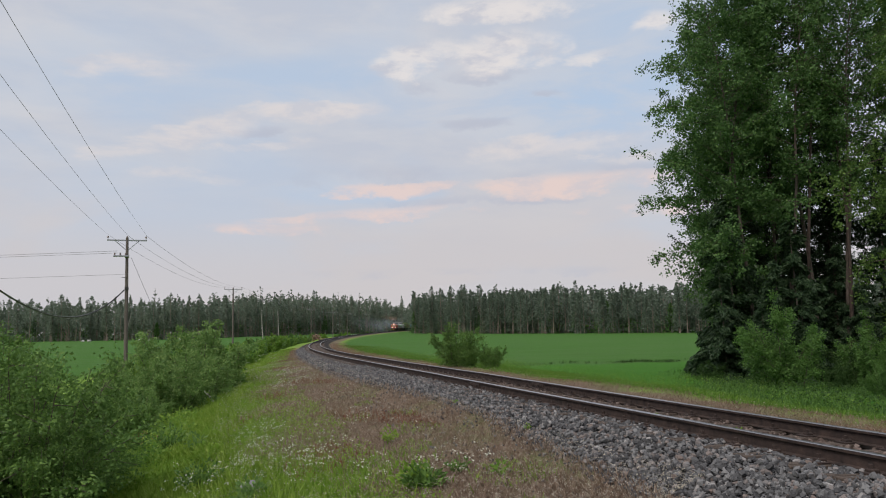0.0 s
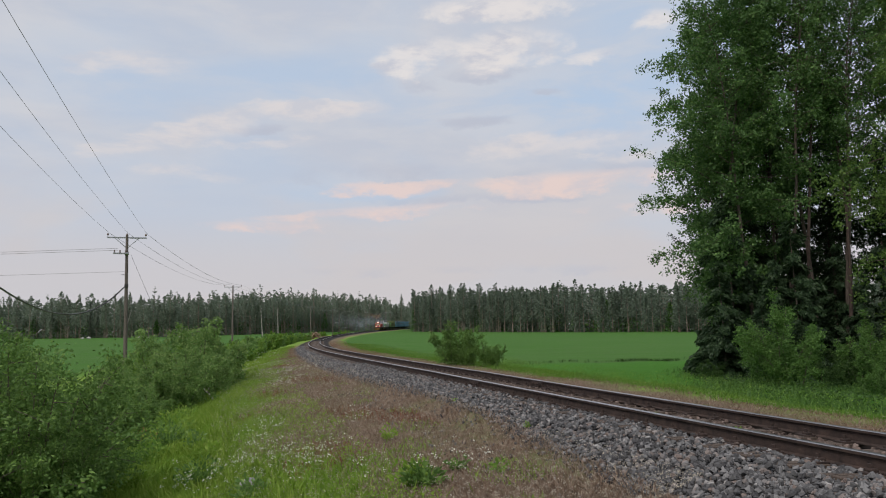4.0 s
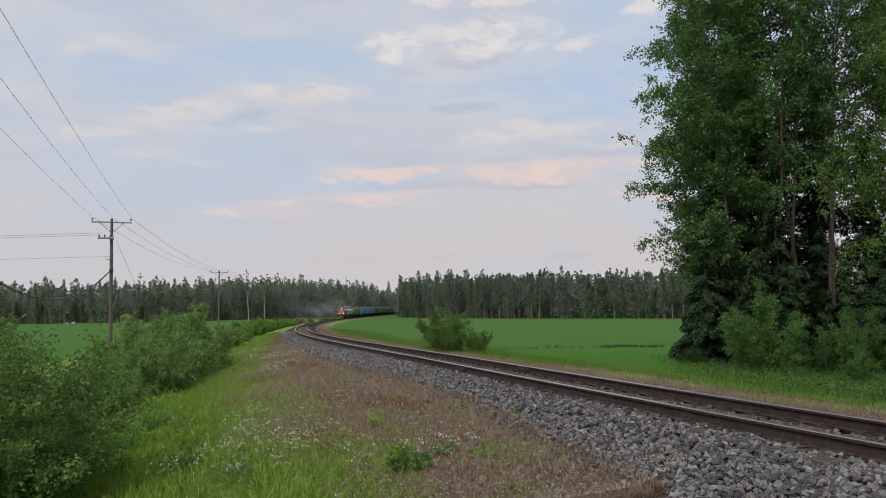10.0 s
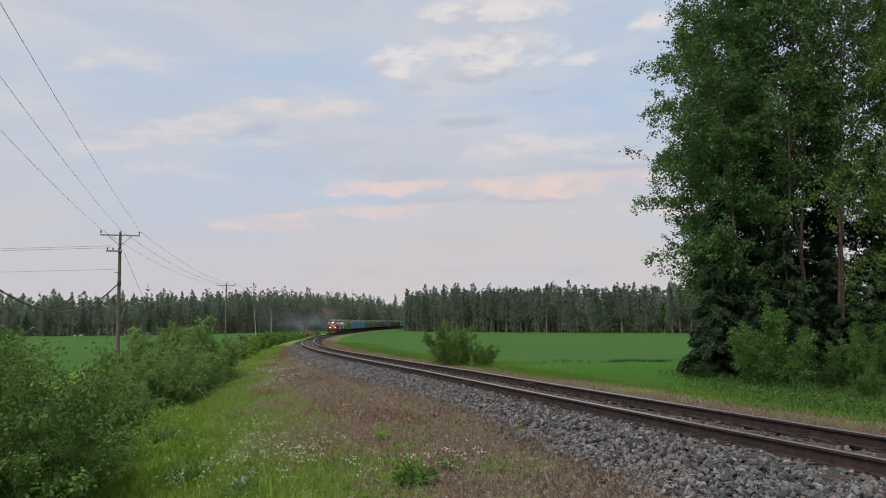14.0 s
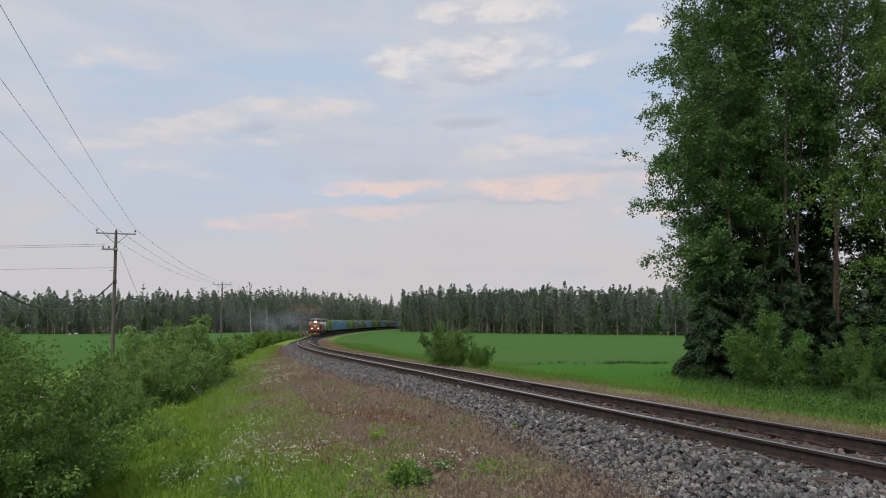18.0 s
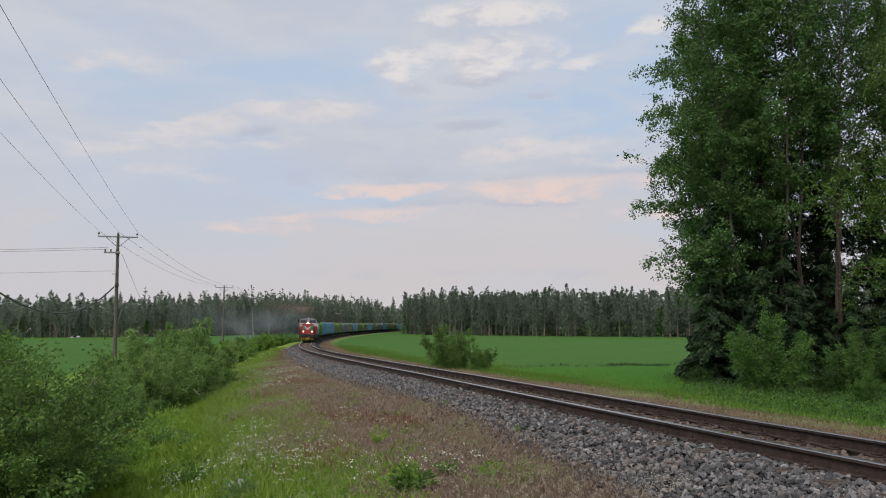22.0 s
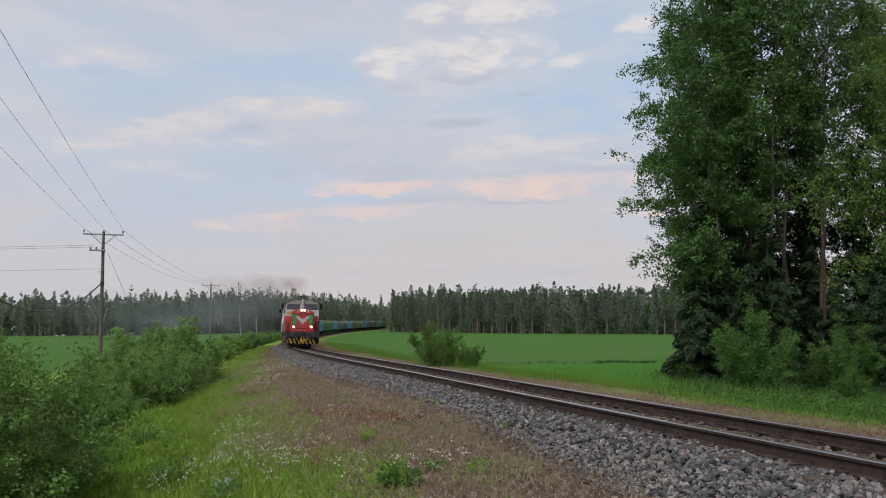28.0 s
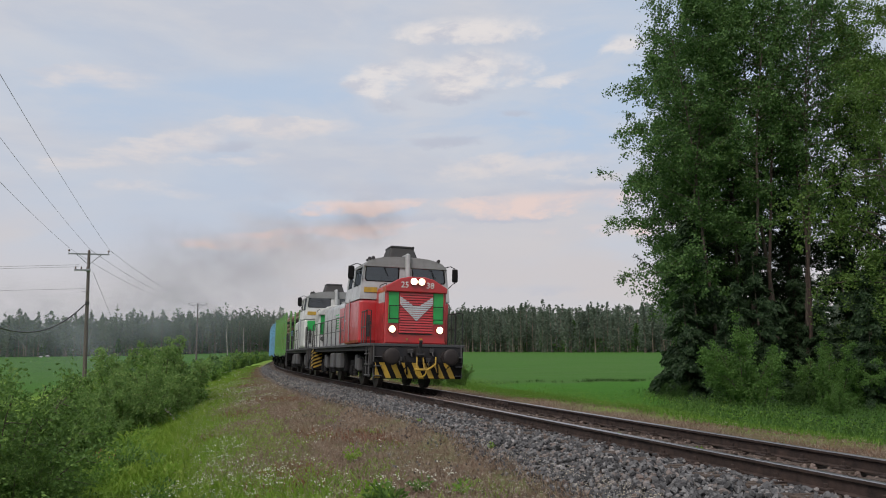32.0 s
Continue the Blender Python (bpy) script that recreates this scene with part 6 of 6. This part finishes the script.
PUFFS = [(smoke_sheets(40 + i, wide, high, turns, veil, mt, lab), off) for i, (wide, high, turns, veil, mt, lab, off) in enumerate((
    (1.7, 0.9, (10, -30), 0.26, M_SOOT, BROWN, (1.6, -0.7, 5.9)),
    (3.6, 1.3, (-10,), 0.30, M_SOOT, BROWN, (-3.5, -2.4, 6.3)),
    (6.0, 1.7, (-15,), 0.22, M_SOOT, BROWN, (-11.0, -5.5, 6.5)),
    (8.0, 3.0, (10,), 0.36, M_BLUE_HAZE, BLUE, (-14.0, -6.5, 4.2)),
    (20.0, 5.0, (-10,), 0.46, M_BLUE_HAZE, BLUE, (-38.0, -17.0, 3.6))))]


# ---- stones, sleepers and fastenings ----
GOLD = (1 + 5 ** 0.5) / 2
CHUNK = unit(np.array([(a, b * GOLD, 0) for a in (-1, 1) for b in (-1, 1)] + [(0, a, b * GOLD) for a in (-1, 1) for b in (-1, 1)] + [(a * GOLD, 0, b) for a in (-1, 1) for b in (-1, 1)], float))


def hull_faces(points):
    """The triangles of a convex body's corners."""
    out = []
    for i, j, k in itertools.combinations(range(len(points)), 3):
        nrm = np.cross(points[j] - points[i], points[k] - points[i])
        side = (points - points[i]) @ nrm
        if side.max() < 1e-9:
            out.append((i, j, k))
        elif side.min() > -1e-9:
            out.append((i, k, j))
    return np.array(out)


CHUNK_FACES = hull_faces(CHUNK)


def stone_shape(rnd, size):
    """Corners of one broken stone: a blunt, uneven chunk with flat faces."""
    c = CHUNK * rnd.uniform(0.5, 1.25, 3) + rnd.normal(0, 0.2, (12, 3))
    c = np.clip(c, -rnd.uniform(0.38, 0.85, 3), rnd.uniform(0.38, 0.85, 3))
    turn, _ = np.linalg.qr(rnd.normal(size=(3, 3)))
    return c @ turn * size * 0.7


def stones(name, spots, size, seed, mat, lift=0.0):
    rnd = np.random.RandomState(seed)
    s, o = spots
    n = len(s)
    x, y = on_line(s, o)
    shapes = np.stack([stone_shape(rnd, 1.0) for _ in range(60)])
    body = shapes[rnd.randint(0, 60, n)] * (size * rnd.uniform(0.6, 1.35, n))[:, None, None]
    a = rnd.rand(n) * 6.283
    ca, sa = np.cos(a)[:, None], np.sin(a)[:, None]
    bx, by = body[..., 0] * ca - body[..., 1] * sa, body[..., 0] * sa + body[..., 1] * ca
    base = np.stack([x, y, land(s, o) + lift + rnd.uniform(-0.03, 0.035, n)], 1)
    V = (np.stack([bx, by, body[..., 2]], -1) + base[:, None]).reshape(-1, 3)
    F = (CHUNK_FACES[None] + (np.arange(n) * 12)[:, None, None]).reshape(-1, 3)
    return link_mesh(name, V, F, mat)


ballast = thing("ballast", "grey crushed-stone ballast heaped beside the rails", "ballast", kind="structure")
for nm, spots, size, seed, mt, *raised in (("loose_stones", strew(81, 34000, -1.5, 26, 1.0, 3.05, 1.3, lambda s, o, r: (o < toe(s) + r.normal(0, 0.08, len(s))) & (o > 1.0 + 0.1 * r.rand(len(s)))), 0.06, 82, M_STONE),
                              ("loose_stones", strew(83, 8000, 26, 90, 0.98, 2.45, 1.4), 0.085, 84, M_STONE),
                              ("loose_stones", strew(80, 6000, -1.5, 26, 0.90, 1.55, 1.3), 0.06, 79, M_STONE, 0.04),
                              ("loose_stones", strew(85, 9500, -1.5, 45, -0.72, 0.72, 1.5), 0.058, 86, M_RUSTY_STONE, 0.025),
                              ("loose_stones", strew(87, 6000, -1.5, 45, -2.3, -0.98, 1.4), 0.055, 88, M_RUSTY_STONE),
                              ("loose_stones", strew(89, 900, 0, 16, 2.1, 3.4, 1.2), 0.045, 90, M_STONE)):
    ob = stones(nm, spots, size, seed, mt, *raised)
    ob.parent = ballast
    tagged(ob, kind="stuff")
rs = np.random.RandomState(91)
bodies = []
for k in range(10):
    me = bpy.data.meshes.new("stone")
    me.from_pydata((stone_shape(rs, 0.07)).tolist(), [], CHUNK_FACES.tolist())
    me.materials.append(M_STONE)
    bodies.append(me)
ss, oo = strew(92, 280, 0.5, 9, 1.2, 1.95, 1.2)
xs, ys = on_line(ss, oo)
for k in range(len(ss)):
    st = new("stone", bodies[k % 10])
    st.parent = ballast
    st.matrix_basis = pose(float(xs[k]), float(ys[k]), float(land(ss[k], oo[k])) + 0.045, 0, 0, float(rs.rand() * 360))

b = bmesh.new()
box(b, -1.36, 1.36, -0.12, 0.12, -0.33, -0.176, 0.012)
for sx in (-1.2, -0.35, 0.4, 1.1):
    box(b, sx, sx + 0.2, -0.03, 0.035, -0.19, -0.170, 0.003)
me = bpy.data.meshes.new("sleeper")
b.to_mesh(me)
b.free()
me.materials.append(M_SLEEPER)
b = bmesh.new()
for o in (-0.798, 0.798):
    box(b, o - 0.21, o + 0.21, -0.09, 0.09, -0.178, -0.156, 0.004)
    for e in (-1, 1):
        box(b, o + e * 0.10 - 0.045, o + e * 0.10 + 0.045, -0.05, 0.05, -0.165, -0.125, 0.014)
        rod(b, (o + e * 0.115, 0, -0.13), (o + e * 0.115, 0, -0.085), 0.022, 6)
fme = bpy.data.meshes.new("rail_fastening")
b.to_mesh(fme)
b.free()
fme.materials.append(M_RAIL_RUST)
for k in range(215):
    s = -3.0 + k * 0.62
    x, y = on_line(s, 0)
    a = float(np.interp(s, RUN, LH))
    sl = new("sleeper", me)
    sl.parent = track
    cant = math.degrees(math.atan2(float(np.interp(s, KNOTS, CANT)), 1.6))
    sl.matrix_basis = pose(float(x), float(y), float(line_z(s)) + float(np.interp(s, KNOTS, CANT)) / 2, 0, 0, math.degrees(a) + 90) @ pose(0, 0, 0, 0, -cant, 0)
    if k < 120:
        f = new("rail_fastening", fme)
        f.parent = sl

# bolted rail joints
for o, s in ((0.798, 10.9), (-0.798, 10.8), (0.798, 35.9), (-0.798, 35.8)):
    x, y = on_line(s, o)
    b = bmesh.new()
    for e in (-1, 1):
        box(b, e * 0.026 - 0.016, e * 0.026 + 0.016, -0.34, 0.34, -0.140, -0.045, 0.008)
        for k in range(4):
            rod(b, (e * 0.03, -0.25 + k * 0.165, -0.092), (e * 0.072, -0.25 + k * 0.165, -0.092), 0.02, 6)
    fp = part("fishplate", b, M_RAIL_RUST, track, "bolted rail joint plates")
    fp.matrix_basis = pose(float(x), float(y), float(line_z(s)) + (float(np.interp(s, KNOTS, CANT)) if o > 0 else 0.0), 0, 0, math.degrees(float(np.interp(s, RUN, LH))) - 90)

# a field stone in the grass and weeds between the rails
def clump(name, label, x, y, z, r, h, count, leaf, mat, seed):
    rnd = np.random.RandomState(seed)
    way = unit(np.stack([rnd.normal(0, 0.7, count), rnd.normal(0, 0.7, count), rnd.uniform(0.3, 1, count)], 1))
    c = np.array([x, y, z]) + way * np.array([r, r, h]) * rnd.rand(count, 1)
    V, F = leaf_mesh(c, unit(way + rnd.normal(0, 0.4, (count, 3))), leaf * rnd.uniform(0.6, 1.3, count), 0.55, rnd)
    return tagged(link_mesh(name, V, F, mat), label, "plant", "weeds on the bank", "stuff")


for s, o, r, h, cnt, leaf, mt in ((4.2, 0.2, 0.25, 0.12, 160, 0.05, M_ASPEN), (2.4, 0.15, 0.25, 0.12, 180, 0.05, M_ASPEN), (4.9, 2.0, 0.09, 0.10, 70, 0.04, M_ASPEN), (3.3, 4.3, 0.32, 0.42, 260, 0.09, M_GRASS),
                                  (6.9, 3.8, 0.2, 0.3, 130, 0.07, M_GRASS), (9.0, 1.9, 0.08, 0.1, 50, 0.04, M_ASPEN), (3.0, 3.2, 0.15, 0.25, 90, 0.06, M_ASPEN), (5.5, 6.2, 0.35, 0.4, 240, 0.09, M_WILLOW), (11.5, 7.2, 0.3, 0.5, 200, 0.1, M_WILLOW), (3.1, 4.2, 0.34, 0.34, 420, 0.10, M_THICKET), (3.6, 3.6, 0.2, 0.25, 160, 0.06, M_THICKET),
                                  (15.4, 8.6, 0.5, 0.5, 260, 0.09, M_SORREL), (13.2, 7.9, 0.6, 0.7, 420, 0.11, M_THICKET), (9.6, 6.9, 0.5, 0.5, 320, 0.1, M_GRASS), (7.4, 7.0, 0.5, 0.55, 360, 0.09, M_THICKET)):
    x, y = on_line(s, o)
    clump("weed", "small green weed on the stony bank", float(x), float(y), float(land(s, o)) + 0.02, r, h, cnt, leaf, mt, int(s * 10))
for k, (x, y, r, h, cnt) in enumerate(((-8.3, 23.5, 0.9, 0.7, 700), (-7.5, 20.6, 0.8, 0.7, 700), (-7.3, 18.6, 0.7, 0.6, 600), (-6.6, 16.6, 0.6, 0.6, 600), (-5.9, 14.4, 0.5, 0.5, 500), (-8.9, 25.6, 0.8, 0.6, 500))):
    clump("weed", "fresh green herbs at the foot of ditch bushes", x, y, land_at(x, y), r, h, cnt, 0.1, M_ASPEN if k % 2 else M_GRASS, 300 + k)
M_FIELD_STONE = soil("lichen_grey_stone", [(0.3, (0.12, 0.115, 0.12)), (0.7, (0.30, 0.29, 0.30))], 9, 0.01, 40)
x, y = -2.97, 11.6
b = bmesh.new()
bmesh.ops.create_icosphere(b, subdivisions=3, radius=0.19)
for v in b.verts:
    v.co *= 1 + 0.22 * noise.noise(v.co * 6)
    v.co.z *= 0.65
st = part("field_stone", b, M_FIELD_STONE, None)
st.location = (x, y, land_at(x, y) + 0.10)
tagged(st, "grey rounded field stone in the grass", "stone")


def boulder(name, label, category, x, y, r, seed, mat, flat=0.6):
    b = bmesh.new()
    bmesh.ops.create_icosphere(b, subdivisions=2, radius=r)
    for v in b.verts:
        v.co *= 1 + 0.35 * noise.noise(v.co * (1.6 / r) + Vector((seed, 0, 0)))
        v.co.z *= flat
    ob = part(name, b, mat, None)
    ob.location = (x, y, land_at(x, y) + r * flat * 0.5)
    return tagged(ob, label, category, "stones at the field edge")


M_PALE = soil("pale_boulder", [(0.3, (0.25, 0.24, 0.23)), (0.7, (0.55, 0.54, 0.52))], 3, 0.03, 12)
for k, (x, y, r) in enumerate(((-114, 281, 0.9), (-116, 283, 0.7), (-111, 279, 0.5), (-101, 284, 0.7), (-140, 293, 0.8), (-143, 294, 0.6))):
    boulder("boulder", "pale boulder at the edge of the field", "boulder", x, y, r, k, M_PALE)
# a heap of stumps and brash beside the line
rp = random.Random(5)
heap = thing("brash_pile", "heap of reddish-brown stumps and brash on a bank", "brush pile")
hx, hy = -39.0, 226.0
for k in range(34):
    b = bmesh.new()
    rod(b, (-rp.uniform(0.5, 1.5), 0, 0), (rp.uniform(0.5, 1.5), 0, 0), rp.uniform(0.09, 0.22), 7, rp.uniform(0.05, 0.12))
    br = part("branch", b, M_BRASH if k % 3 else M_LOG, heap)
    rr = rp.random()
    br.matrix_basis = pose(rp.gauss(0, 1.5) * (1 - rr * 0.6), rp.gauss(0, 0.9), 0.1 + rr * 1.9, rp.uniform(-30, 30), rp.uniform(-40, 40), rp.uniform(0, 180))
heap.matrix_basis = pose(hx, hy, land_at(hx, hy) + 0.1)


# ---- what moves ----
RUNS = [(0, 370.71), (6, 304.34), (9, 271.15), (13, 226.91), (17, 182.67), (19, 160.53), (23, 116.22), (25, 94.03), (28, 60.65), (30, 38.35), (31, 27.1), (32, 15.8)]


def front_at(t):
    """Where the leading lamps are along the line at t seconds."""
    return float(np.interp(t, [a for a, _ in RUNS], [b for _, b in RUNS]))


def riding(s, reach, ahead=0.0, side=0.0, up=0.0):
    """The pose of a vehicle whose bogies stand at s - reach and s + reach, facing along its travel."""
    def rail_top(q):
        x, y = on_line(q, 0)
        return Vector((float(x), float(y), float(line_z(q) + np.interp(q, KNOTS, CANT) / 2)))
    a, b = rail_top(s - reach), rail_top(s + reach)
    fwd = (a - b).normalized()
    cant = math.atan2(float(np.interp(s, KNOTS, CANT)), 1.6)
    left = Vector((-fwd.y, fwd.x, 0)).normalized()
    # the camera-side rail is the higher one; it lies to the right of the travel
    left = (left * math.cos(cant) - Vector((0, 0, 1)) * math.sin(cant)).normalized()
    top = fwd.cross(left)
    m = Matrix((fwd, left, top)).transposed().to_4x4()
    m.translation = (a + b) / 2 + fwd * ahead + left * side + top * up
    return m


def motions():
    times = [i * 0.5 for i in range(65)]
    whole = [float(i) for i in range(33)]
    walk(LEAD, [(t, riding(front_at(t) + 6.1, 3.35)) for t in times])
    walk(SECOND, [(t, riding(front_at(t) + 20.15, 3.35)) for t in times])
    for i, wagon in enumerate(WAGONS):
        walk(wagon, [(t, riding(front_at(t) + 34.4 + i * 14.4, 4.6)) for t in whole])
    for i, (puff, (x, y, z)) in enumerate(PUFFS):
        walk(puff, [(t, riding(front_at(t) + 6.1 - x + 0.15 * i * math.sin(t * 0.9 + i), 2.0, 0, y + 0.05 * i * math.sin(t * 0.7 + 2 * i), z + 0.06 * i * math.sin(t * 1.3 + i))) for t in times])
    turns = [(k / FPS, (front_at(0) - front_at(k / FPS)) / 0.5) for k in range(32 * FPS + 1)]
    for ws in LEAD_SETS + SECOND_SETS:
        foot = Matrix.Translation(ws.location)
        walk(ws, [(t, foot @ Matrix.Rotation(a, 4, "Y")) for t, a in turns])


motions()
